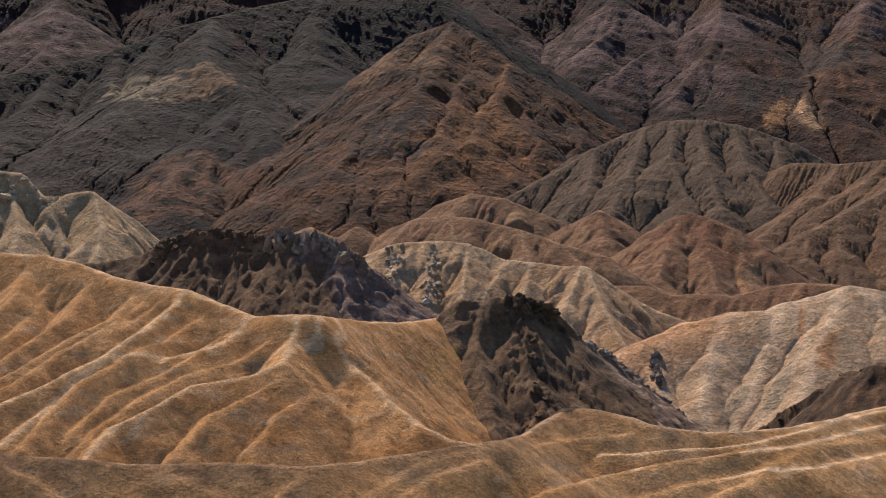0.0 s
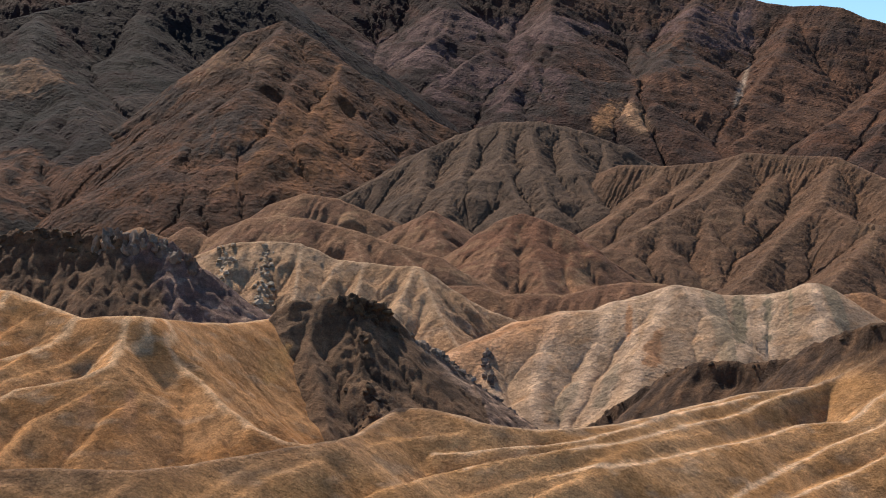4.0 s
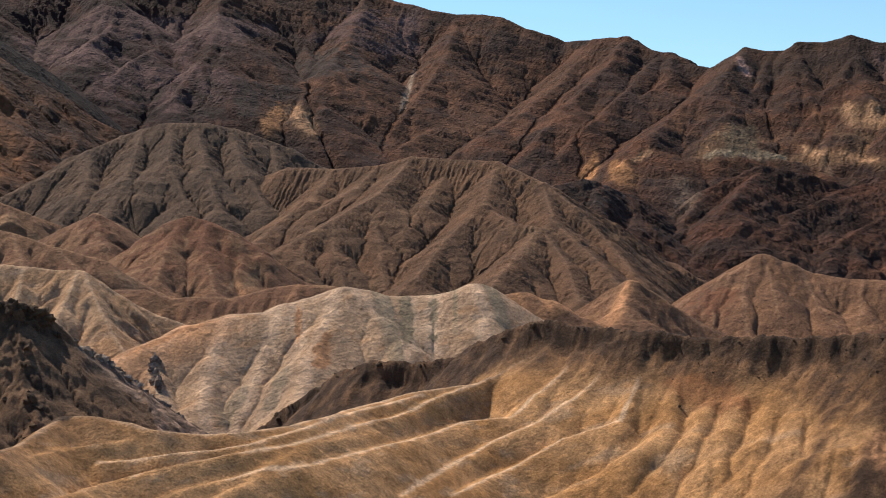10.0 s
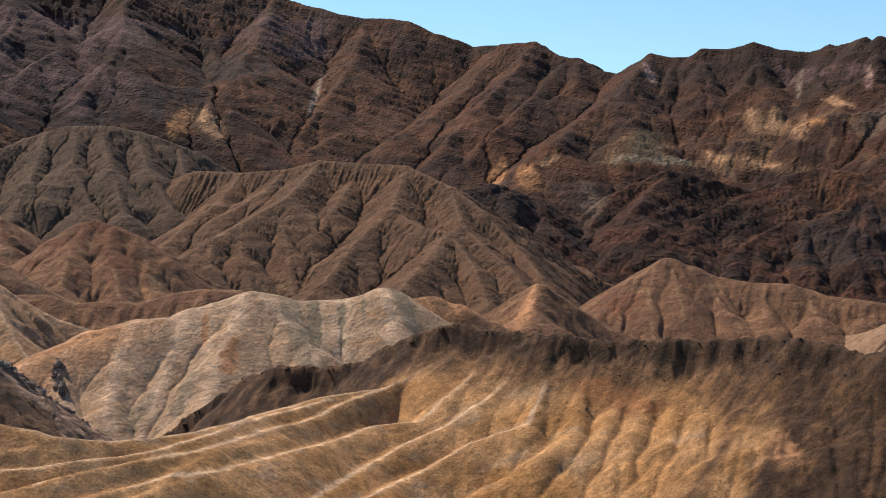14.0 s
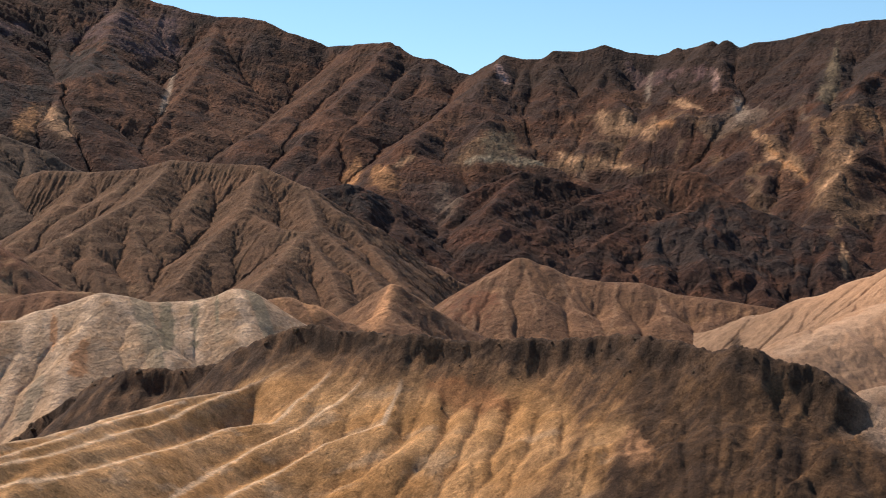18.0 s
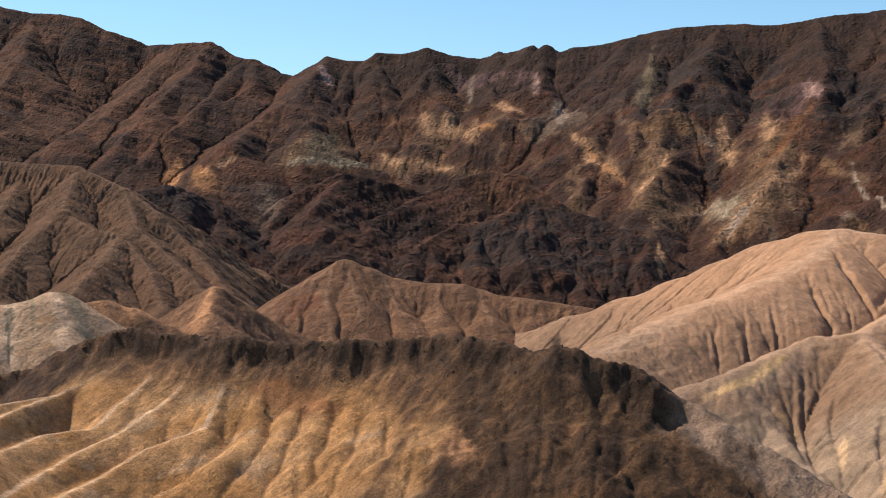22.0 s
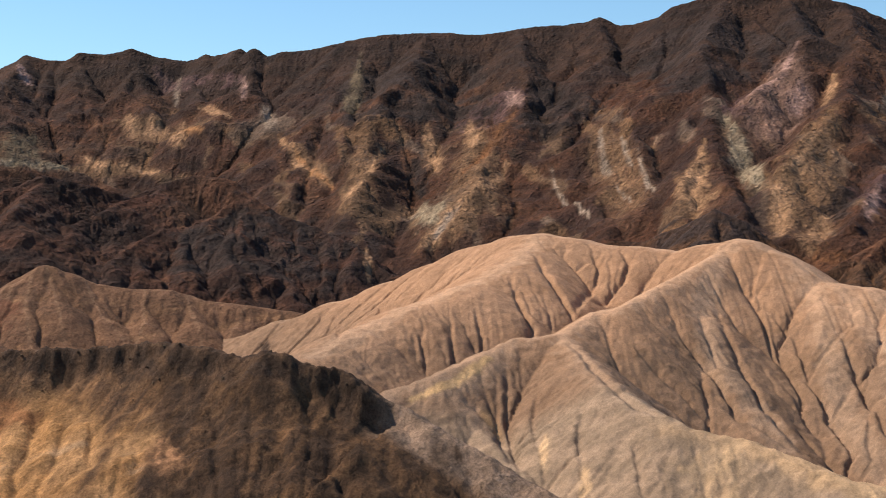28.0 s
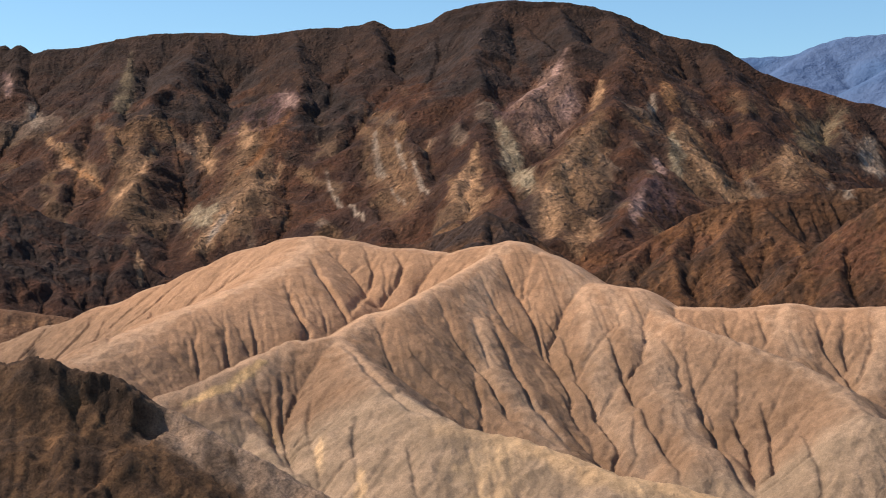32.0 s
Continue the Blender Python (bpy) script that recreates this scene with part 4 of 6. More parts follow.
ridge(RANGE, 0, (1495, 748, 282), (1366, 684, 211), (1279, 622, 157), (1223, 562, 117))
ridge(RANGE, 0, (1246, 647, 172), (1137, 595, 124), (1119, 560, 108), (1046, 548, 79), (981, 538, 53))
ridge(RANGE, 0, (1508, 686, 265), (1404, 621, 204), (1346, 566, 164), (1295, 533, 134))
ridge(RANGE, 0, (1516, 599, 218), (1398, 558, 162), (1304, 542, 119), (1259, 562, 97))
ridge(RANGE, 0, (1517, 538, 197), (1401, 508, 143), (1337, 517, 114))
ridge(RANGE, 0, (1404, 1089, 307), (1318, 1014, 244), (1229, 983, 193), (1147, 932, 140))
ridge(RANGE, 0, (1424, 1021, 304), (1330, 953, 235), (1247, 908, 179), (1186, 850, 128))
ridge(RANGE, 0, (1351, 773, 250), (1298, 760, 221), (1216, 745, 186), (1159, 729, 155))
ridge(RANGE, 0, (1362, 736, 236), (1231, 660, 182), (1155, 641, 146), (1097, 634, 128), (1031, 611, 98), (1010, 603, 84), (976, 563, 61))
ridge(RANGE, 0, (1133, 743, 146), (1062, 710, 115), (972, 664, 70))
ridge(RANGE, 0, (1133, 742, 146), (1046, 669, 104), (972, 608, 70))
ridge(RANGE, 0, (1324, 675, 207), (1284, 625, 168), (1211, 578, 132), (1169, 532, 95))
ridge(RANGE, 0, (1140, 597, 127), (1147, 574, 114), (1036, 538, 83), (987, 526, 61))
ridge(RANGE, 0, (1497, 661, 244), (1394, 604, 197), (1313, 552, 156))
ridge(RANGE, 0, (1378, 544, 154), (1257, 507, 122), (1215, 516, 101))
ridge(RANGE, 0, (1403, 973, 301), (1324, 934, 240), (1253, 898, 202))
ridge(RANGE, 0, (1160, 1002, 166), (1082, 963, 127), (997, 928, 87), (924, 896, 42))
ridge(RANGE, 0, (1090, 1092, 145), (993, 1040, 115), (920, 981, 72))
ridge(RANGE, 0, (1207, 1090, 184), (1109, 1009, 135), (1030, 923, 103))
ridge(RANGE, 0, (1150, 1119, 176), (1098, 1061, 136), (1048, 990, 105))
ridge(RANGE, 0, (1244, 1321, 277), (1182, 1246, 234), (1112, 1198, 189), (1041, 1114, 146))
ridge(RANGE, 0, (1361, 1158, 298), (1272, 1066, 237), (1181, 1004, 184))
ridge(RANGE, 0, (1401, 1070, 305), (1326, 997, 250), (1245, 966, 199), (1167, 934, 158))
ridge(RANGE, 0, (1141, 920, 139), (1051, 816, 92), (971, 725, 61))
ridge(RANGE, 0, (1418, 870, 294), (1350, 807, 252), (1315, 800, 225))
ridge(RANGE, 0, (1489, 718, 266), (1436, 673, 222), (1328, 610, 176), (1290, 570, 145))
ridge(RANGE, 0, (1093, 1257, 172), (1001, 1135, 129), (949, 1092, 94))
ridge(RANGE, 0, (1187, 865, 173), (1102, 790, 128), (1039, 733, 95))
ridge(RANGE, 0, (996, 1674, 265), (928, 1600, 224), (899, 1646, 199), (788, 1510, 154), (734, 1472, 120))
ridge(RANGE, 0, (956, 1799, 280), (864, 1718, 225), (775, 1647, 175), (703, 1586, 130))
ridge(RANGE, 0, (895, 1884, 302), (823, 1838, 248), (760, 1806, 206), (669, 1697, 168))
ridge(RANGE, 0, (850, 1979, 302), (759, 1925, 245), (647, 1800, 188), (560, 1718, 147))
ridge(RANGE, 0, (758, 2058, 339), (674, 1968, 270), (598, 1834, 203))
ridge(RANGE, 0, (604, 2060, 340), (533, 1924, 268), (490, 1907, 235), (420, 1771, 174))
ridge(RANGE, 0, (493, 1948, 246), (490, 1797, 198), (490, 1744, 160))
ridge(RANGE, 0, (1063, 1633, 271), (1012, 1566, 224), (1002, 1491, 185))
ridge(RANGE, 0, (1117, 1587, 276), (1062, 1532, 230), (1044, 1460, 197))
ridge(RANGE, 0, (1165, 1536, 269), (1102, 1432, 216))
ridge(RANGE, 0, (855, 1511, 146), (877, 1461, 132), (921, 1413, 121), (939, 1334, 101))
ridge(RANGE, 0, (1044, 1669, 271), (975, 1597, 219), (890, 1520, 177), (841, 1488, 142))
ridge(RANGE, 0, (449, 2058, 324), (382, 1922, 269), (318, 1882, 234))
ridge(RANGE, 0, (361, 2135, 345), (295, 1963, 276), (221, 1878, 230))
ridge(RANGE, 0, (268, 2061, 336), (219, 1972, 287), (183, 1901, 236), (201, 1807, 193))
ridge(RANGE, 0, (159, 2166, 359), (193, 2085, 316), (152, 1973, 265))
ridge(RANGE, 0, (535, 2095, 317), (507, 1927, 253), (450, 1790, 192))
ridge(RANGE, 0, (-570, 2116, 352), (-482, 1951, 293), (-492, 1876, 256))
DARKFRONT = []
ridge(DARKFRONT, 0.95, (461.8, 1053.2, 83.2), (489.6, 1051.6, 92.2), (521.1, 1056.5, 83.9), (549.2, 1062.4, 75.3), (577.8, 1067.7, 63.1), (604.7, 1073.4, 82.8), (632, 1078.5, 92.6), (660.7, 1070.9, 104.7), (685.3, 1065.2, 100.2), (714, 1056.4, 93.2), (734.6, 1052.3, 88.6), (763, 1042.2, 100.9), (791.2, 1031.5, 108.3), (806.2, 1003.9, 102.9), (809.4, 985.2, 88.2), (819.3, 960.6, 73.7), (831.8, 933, 64.2), (834.9, 896.4, 50.6), (839.7, 857.3, 28.8), (842.8, 818.7, 16.8), (852.3, 772.1, 9.9))
ridge(DARKFRONT, 0, (577.8, 1067.7, 61.8), (552.7, 1030.6, 41.8), (514.4, 1004.3, 21.1))
ridge(DARKFRONT, 0, (500, 1053.2, 90.2), (480.8, 1003, 63.7), (471.1, 955.1, 39.4))
ridge(DARKFRONT, 0, (660.6, 1070.7, 102.3), (609.2, 1030.6, 73.1), (571.8, 984.2, 46.6), (541, 964.5, 30.2))
ridge(DARKFRONT, 0, (714.1, 1056.6, 90.8), (661.8, 1028.6, 64.1), (619.2, 986.7, 37.5))
ridge(DARKFRONT, 0, (762.9, 1042.1, 99.4), (710.3, 1017.5, 73.6), (667.6, 987.7, 50.5), (625.8, 948.6, 25.2))
ridge(DARKFRONT, 0, (807.7, 990.6, 90.6), (756.9, 979.1, 68.9), (726.2, 991.9, 54.9), (667.9, 934, 20.6))
ridge(DARKFRONT, 0, (806.8, 989.5, 88.2), (755.7, 933.6, 50.6), (701.9, 880.3, 13.2))
ridge(DARKFRONT, 0, (827.7, 942.1, 66.6), (785.8, 900.9, 37.4), (740.1, 854.7, 4.9))
ridge(DARKFRONT, 0, (836.9, 885.7, 46.2), (804.6, 857.5, 24.9), (774.1, 830.9, 5.1))
ridge(DARKFRONT, 0, (706.6, 1004, 59.5), (732.7, 977.5, 52.7), (678.9, 905.6, 17))
ridge(DARKFRONT, 0, (802.1, 983.7, 85.7), (748.8, 991.3, 64.2), (694.8, 979.5, 55), (642.2, 950.1, 33.5))
ridge(DARKFRONT, 0, (702.5, 1039.4, 78.5), (646.7, 1005.1, 59.5), (600.1, 972.5, 42.2))
ridge(DARKFRONT, 0, (756.1, 1032.9, 93.3), (710.5, 1034.3, 83.2), (650.9, 1011.6, 64.1))
ridge(DARKFRONT, 0, (612.2, 1072.5, 85.2), (576.9, 1047, 59.5), (527.6, 983.8, 34.1))
ridge(DARKFRONT, 0, (530.2, 1054.6, 79.5), (519.4, 1014.1, 59.5), (479.7, 954.3, 39.3))
ridge(DARKFRONT, 0, (692.4, 991.8, 55), (656.4, 932.7, 29.4), (633.7, 907.6, 13.6))
ridge(DARKFRONT, 0, (726.5, 976.8, 55), (681.6, 909.1, 25.4))
ridge(DARKFRONT, 0, (778.8, 969.6, 68.9), (728.7, 914.1, 37.7), (699.9, 864.5, 9.6))
ridge(DARKFRONT, 0, (806.3, 945.3, 59.6), (765.5, 897.3, 28.8), (740.9, 849.3, 9.3))
ridge(DARKFRONT, 0, (826.8, 907.2, 50.5), (784.1, 866.6, 20.6))
ridge(DARKFRONT, 0, (651.7, 1065.4, 97.3), (601.3, 1017.1, 72.9), (582.3, 1019.9, 59.5))
RIGHTFRONT = []
ridge(RIGHTFRONT, 0.8, (789.4, 692.3, 25.7), (843.2, 674.8, 43), (863.2, 649, 53.1), (877.8, 629.2, 53.1), (889.5, 612.5, 61.3), (892.5, 594.8, 68.6), (894, 578.8, 75), (896.3, 561.3, 68.5), (899.2, 542.1, 55.3), (889.6, 509.2, 34.1), (875.2, 483.7, 32.9), (898.9, 475, 45.1), (922.4, 465.7, 55.4), (949.3, 448.8, 72.2), (965.8, 430.8, 80.1), (981.9, 412.5, 84.1), (1000.3, 386.8, 88.8), (1018, 360.7, 90.8), (1030, 324.9, 92.4))
ridge(RIGHTFRONT, 0.8, (832.3, 342.5, 31), (845.7, 326.9, 47.6), (856.5, 317.1, 56), (868.8, 302.6, 68.4), (874.5, 285.9, 81), (882, 261.7, 94), (890.3, 231.8, 100.2))
ridge(RIGHTFRONT, 0, (922.4, 465.7, 55.4), (892.7, 463.2, 42.3), (855.1, 451.8, 24.7))
ridge(RIGHTFRONT, 0, (949, 448.6, 71), (895.1, 435.3, 46.2), (848.8, 408.9, 22.3))
ridge(RIGHTFRONT, 0, (976.5, 418.7, 82.9), (920.1, 410.4, 57.4), (866.1, 378.7, 29.4))
ridge(RIGHTFRONT, 0, (981.8, 412.5, 82.9), (934.3, 368.9, 57.4), (900.3, 340.6, 39.8))
ridge(RIGHTFRONT, 0, (894.1, 578.9, 74.2), (862.5, 565.5, 57.3), (835.3, 552.1, 42.2))
ridge(RIGHTFRONT, 0, (868.7, 302.6, 67.7), (818, 296.3, 45), (776, 277.9, 24.7))
ridge(RIGHTFRONT, 0, (954.3, 442.6, 69), (904.1, 415.2, 46.3), (870.5, 365.7, 22.5))
TAN = []
ridge(TAN, 0.8, (327.7, 454.1, 11.7), (338.1, 421, 21.8), (346.7, 401.8, 28.5), (354.5, 382.3, 35.6), (361.7, 362.6, 42.9), (365.5, 345.4, 49.3), (367.4, 329.6, 55.1), (368.9, 313.8, 58.6), (366.4, 302.3, 59.2), (370.5, 291.9, 57.7), (374.3, 281.4, 55.6), (377.9, 270.9, 55.1), (381.2, 260.4, 53.9), (383.3, 251.3, 56), (385.6, 241.5, 57.6), (385.4, 232.3, 54.4), (385.4, 222.5, 48.6), (384.3, 214.3, 44.9), (381.5, 209, 45.6), (383.9, 201, 44.4), (385.4, 194.5, 40.9), (386.7, 188.1, 39.1), (394, 172.3, 38.7), (400, 157.9, 40.3), (402.7, 150.7, 39), (408.6, 133.8, 39.7), (417.9, 101.3, 37.6))
ridge(TAN, 0, (385.5, 241.4, 57.1), (360.8, 238.5, 50.7), (338.2, 237.6, 44.8), (320, 236.9, 40.1), (314.4, 241.1, 38.6), (296.2, 238, 33.9), (287.9, 245, 33.1), (274.6, 246.4, 29.7), (258.2, 245.9, 25.5), (247.3, 249.8, 22.4), (234.2, 245.4, 18.9))
ridge(TAN, 0, (296.2, 238, 33.5), (284.9, 221.1, 29), (272.6, 203.4, 24.3), (267.9, 192.1, 21.7), (263.8, 180.2, 19), (266.7, 172, 17.1), (268.5, 166.1, 16.4), (268.4, 155, 14), (266.8, 143.5, 11.5), (271.6, 130.8, 9.3), (274.4, 119.9, 6.8))
ridge(TAN, 0, (281.9, 245.4, 30.6), (271.7, 241, 26.3), (263.4, 239.9, 23), (256.5, 242.5, 20.1), (251.6, 245, 18.4))
ridge(TAN, 0, (366.4, 302.3, 58.8), (336.2, 288.3, 50.5), (312.7, 284.7, 44.6), (291.8, 286.2, 39.4), (270.9, 285.8, 34.2), (248.6, 280, 28.5))
ridge(TAN, 0, (282, 284.9, 32.1), (272.8, 282.7, 28.4), (263.2, 280.9, 24.5))
ridge(TAN, 0, (366.8, 238.5, 50.6), (342.4, 226.3, 37.2), (325.1, 209.6, 25.3), (317.1, 194.4, 16.8), (308.4, 181.2, 9))
ridge(TAN, 0, (385.2, 222.4, 47.9), (366.8, 204.5, 35.1), (349.5, 191.4, 24.4), (328.8, 175.3, 11.3), (316.8, 159.9, 1.7))
ridge(TAN, 0, (381.5, 209, 45.3), (367.3, 192.4, 35.5), (357, 177.7, 27.5), (343.3, 168.5, 20.3), (326.1, 151.2, 9.4), (313.8, 133.1, -0.4))
ridge(TAN, 0, (383.7, 200.9, 42.6), (369.7, 178.1, 35.9), (368.8, 161.2, 31.7), (364.1, 143.7, 27.2), (355.7, 128.8, 23), (339.4, 116.1, 17.8), (340.5, 107.3, 16.4))
ridge(TAN, 0, (399.7, 158.6, 39.8), (385.8, 155.5, 32.8), (378.4, 147.8, 27.5))
ridge(TAN, 0, (408.6, 133.8, 39.7), (388.2, 128.3, 29.2), (370.8, 125.4, 20.5))
ridge(TAN, 0, (252.7, 244.3, 17.7), (257.7, 236.5, 17.3), (250.9, 221.8, 12.5), (243.8, 206, 7.4), (238.5, 196.9, 4.2))
TAN_ROUND = {0: 13, 1: 3, 2: 4, 3: 1.5, 4: 14, 5: 3, 9: 4, 12: 2}
TAN_GULLIES = [
    (1.25, 0.65, [(349.7, 312.5), (345.5, 321.7), (341, 329.5), (336.8, 345.1), (264.9, 287.8)]),
    (1.5, 1.15, [(324.5, 279.7), (316, 268.8), (310.7, 259.4), (289.8, 243.8)]),
    (1.38, 1.01, [(350, 292.2), (337.1, 276), (329, 263.3), (326.5, 258.9)]),
    (1.25, 0.86, [(368, 284.3), (358, 273), (350.8, 270), (329.5, 259.7)]),
    (1.25, 0.86, [(372.1, 277.6), (364.3, 266.4), (356.3, 263.6), (342.4, 262.6)]),
    (1, 0.65, [(350.7, 282.8), (355, 278.6), (358.6, 278.2)]),
    (1.25, 0.79, [(303.3, 274.6), (297.2, 266.2), (280.7, 249.6)]),
    (1.25, 0.72, [(293.1, 274.6), (284.8, 264.8), (267.6, 247)]),
    (1, 0.5, [(283.1, 275.6), (277.4, 268.1), (272.1, 262.6)]),
]
TAN_GULLIES += [
    (1, 0.58, [(342.9, 351.5), (330, 347), (262.3, 285)]),
    (1, 0.5, [(340.3, 369.7), (331.3, 364.6)]),
    (1.12, 0.72, [(278.1, 240.7), (263.3, 227.6), (244.2, 207.1)]),
    (1, 0.58, [(271.6, 238.6), (260.3, 228.3), (244.6, 209.8)]),
    (1, 0.5, [(284.3, 234.6), (261.4, 218.2), (245.5, 201.1)]),
    (1, 0.5, [(272.7, 211.6), (255.6, 200.6), (243.3, 188.8)]),
    (1, 0.43, [(260.3, 189.6), (244.6, 175.4)]),
    (1.5, 1.01, [(295.4, 234.9), (282, 217.1), (270.3, 199.3), (265.1, 187)]),
    (1.25, 0.72, [(310.3, 226.9), (307.5, 215.2), (306.5, 204.3), (307.7, 196.7)]),
    (1.38, 0.94, [(328.2, 225.1), (323.7, 214), (316.4, 202.3), (310.5, 193.7)]),
]
TAN_GULLIES += [
    (1.38, 1.01, [(346.1, 224.1), (333.1, 208.6), (320.6, 195.2), (313.3, 182.5)]),
    (1.25, 0.79, [(346.4, 202.6), (337.2, 187.9), (330, 180.4), (320.1, 169.1)]),
    (1.62, 1.3, [(361.8, 195), (346.6, 183.1), (329.5, 166.3), (321.2, 156.1), (312.4, 148.7)]),
    (1.12, 0.65, [(363.2, 180.8), (356.4, 171.7), (346.7, 166.2)]),
    (1.38, 1.01, [(350.9, 164.6), (337.3, 154.9), (328.1, 145.6), (319.2, 136)]),
    (1.5, 1.22, [(320.5, 186.7), (317, 175.9), (314.1, 168.9)]),
    (1.12, 0.72, [(312.8, 205.1), (310.5, 193.7), (309.4, 181)]),
    (1.25, 0.79, [(345, 152.3), (334, 142.4), (321.6, 135)]),
    (1.25, 0.72, [(352.8, 148.1), (341.2, 140.1), (325.8, 132.3)]),
]
TAN_GULLIES += [
    (1.25, 0.86, [(346.7, 136.1), (329, 124.4), (316.5, 116.8)]),
    (1.25, 0.86, [(396.5, 150), (384.7, 142.4), (376.9, 133.4), (357.8, 122.7)]),
    (1, 0.58, [(385.1, 171.7), (366.3, 158.2)]),
    (1, 0.58, [(390.4, 164), (379.5, 156.4)]),
    (1, 0.58, [(400.1, 141.7), (386.2, 138.3), (376.4, 131.7)]),
    (1, 0.58, [(390.7, 131.4), (377.8, 129.3)]),
    (1, 0.58, [(363.9, 223.1), (353.9, 204.3), (338.3, 190.2)]),
    (1, 0.5, [(341.4, 175.5), (326, 169.1), (319.5, 164.2)]),
]
GOLD_GULLIES = [
    (0.45, 0.35, [(142.3, 220.1), (135.3, 205.1), (130.9, 199.2), (124.4, 187.7)]),
    (0.45, 0.35, [(137.6, 205.1), (133.6, 197.2), (124.4, 185.4)]),
    (0.45, 0.35, [(139.5, 203), (133.9, 194), (125.9, 184.9)]),
    (0.45, 0.35, [(136.9, 194.4), (126.7, 181.3)]),
    (0.45, 0.35, [(149.6, 190.4), (139.6, 179.1), (134.5, 171.1)]),
    (0.45, 0.35, [(147.2, 182.4), (137.9, 171.5), (136.3, 168.8)]),
    (0.45, 0.35, [(155.6, 190.5), (143.7, 175.3), (137.2, 168.6)]),
    (0.45, 0.35, [(137.1, 179.9), (133.8, 172.9)]),
    (0.45, 0.35, [(153.6, 176), (145, 173.6), (138.4, 168.2)]),
    (0.45, 0.35, [(161.1, 180.5), (149.3, 168.5), (143.4, 163.1)]),
    (0.45, 0.35, [(163.1, 179.5), (157, 166), (155.7, 157.6)]),
]
GOLD_GULLIES += [
    (0.45, 0.35, [(142.2, 194.2), (135.6, 185.8), (133.7, 184)]),
    (0.45, 0.35, [(129.8, 223.4), (123.5, 213.4), (116.7, 202.6)]),
    (0.45, 0.35, [(127.7, 238.2), (120.7, 227.2), (110.3, 223.6), (103.3, 217.6)]),
    (0.45, 0.35, [(137.4, 222.7), (129.5, 210.8), (124.5, 204.3)]),
    (0.45, 0.35, [(156.3, 185.8), (148.9, 174.4), (141.6, 165.2)]),
    (0.45, 0.35, [(159.5, 171.1), (157.9, 162.2), (156.4, 156.1)]),
    (0.45, 0.35, [(150.6, 200.8), (142.3, 190.5), (133.5, 176.6)]),
]
GOLD_ROUND = dict([(0, 0.8)] + [(k, 1.8) for k in (2, 5, 6)] + [(k, 0.7) for k in (3, 4, 19, 20, 21)] + [(k, 2.2) for k in range(7, 12)] + [(k, 6.0) for k in range(12, 19)])
FAR = []
ridge(FAR, 0.8, (3640, 2289, 407), (3874, 1867, 531), (3952, 1695, 564), (3999, 1580, 562), (4021, 1523, 586), (4053, 1437, 614), (4086, 1340, 620), (4142, 1154, 587), (4209, 878, 454), (4272, 486, 293))
ridge(FAR, 0.8, (3509, 1460, 303), (3573, 1295, 405), (3611, 1184, 461), (3661, 1020, 485), (3720, 776, 395))


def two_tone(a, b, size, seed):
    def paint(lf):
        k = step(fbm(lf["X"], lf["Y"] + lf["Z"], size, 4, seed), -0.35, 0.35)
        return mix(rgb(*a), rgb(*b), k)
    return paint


# ---------------- rock colours ----------------
OCHRE = [(189, 438, 34, 11.2, 4)]
TAWNY = [(-212, 1386, 186, 33.1, 20.3), (-27, 1288, 189, 36.8, 18.6)]
SAGE = [(-270, 1415, 181, 37.8, 15.3)]
MAUVE = [(225, 1952, 274, 32.9, 21), (304, 2040, 310, 118, 39.3), (317, 1884, 234, 81.4, 36.3), (411, 2035, 329, 59.5, 15.9), (1142, 1483, 244, 44.2, 10.7), (1200, 742, 184, 18.8, 24.2), (1075, 543, 91, 22.8, 21.9), (1215, 1043, 204, 17.1, 12.2), (641, 2070, 335, 62.1, 41.4), (-516, 1970, 302, 77.7, 38.8), (1187, 1056, 181, 30.2, 18.7)]
RUST = [(51, 1192, 152, 19.9, 34), (18, 1106, 117, 21, 26), (-11, 1057, 90, 30, 19.2), (-185, 1148, 84, 49.4, 33.1), (676, 1836, 206, 130.1, 65.4), (1136, 991, 153, 20, 42.9), (1115, 512, 79, 46.5, 9.3), (917, 463, 53, 34.2, 11.7), (953, 522, 37, 30.9, 9.1), (791, 993, 86, 36.1, 21.2), (-38, 1034, 78, 19.6, 9.8), (837, 297, 51, 25.2, 20.9), (143, 693, 54, 20.1, 13.4), (119, 687, 48, 23.8, 13.2), (91, 759, 55, 8.7, 8.7), (270, 472, 30, 8.3, 6.2)]
SOOT = [(1050, 575, 82, 20.4, 26.3), (875, 569, 63, 54.6, 13.8), (1377, 505, 134, 41.7, 21.1), (1314, 840, 245, 96.3, 44.6), (-312, 1298, 117, 75.9, 38), (-15, 1106, 121, 31.5, 21), (-97, 1307, 152, 49.7, 24.9), (542, 1958, 279, 48, 38.7), (792, 927, 48, 74.8, 28.6), (1186, 1175, 221, 79.4, 47.6), (1215, 982, 185, 44.5, 36.8), (1227, 608, 144, 13, 39), (371, 1832, 209, 79.6, 27), (505, 1043, 85, 27.2, 16.7)]
BEDS = ((RUST, (.14, .072, .042)), (SOOT, (.05, .038, .034)), (MAUVE, (.125, .08, .08)), (TAWNY, (.195, .122, .072)), (SAGE, (.25, .215, .145)), (OCHRE, (.34, .205, .105)))


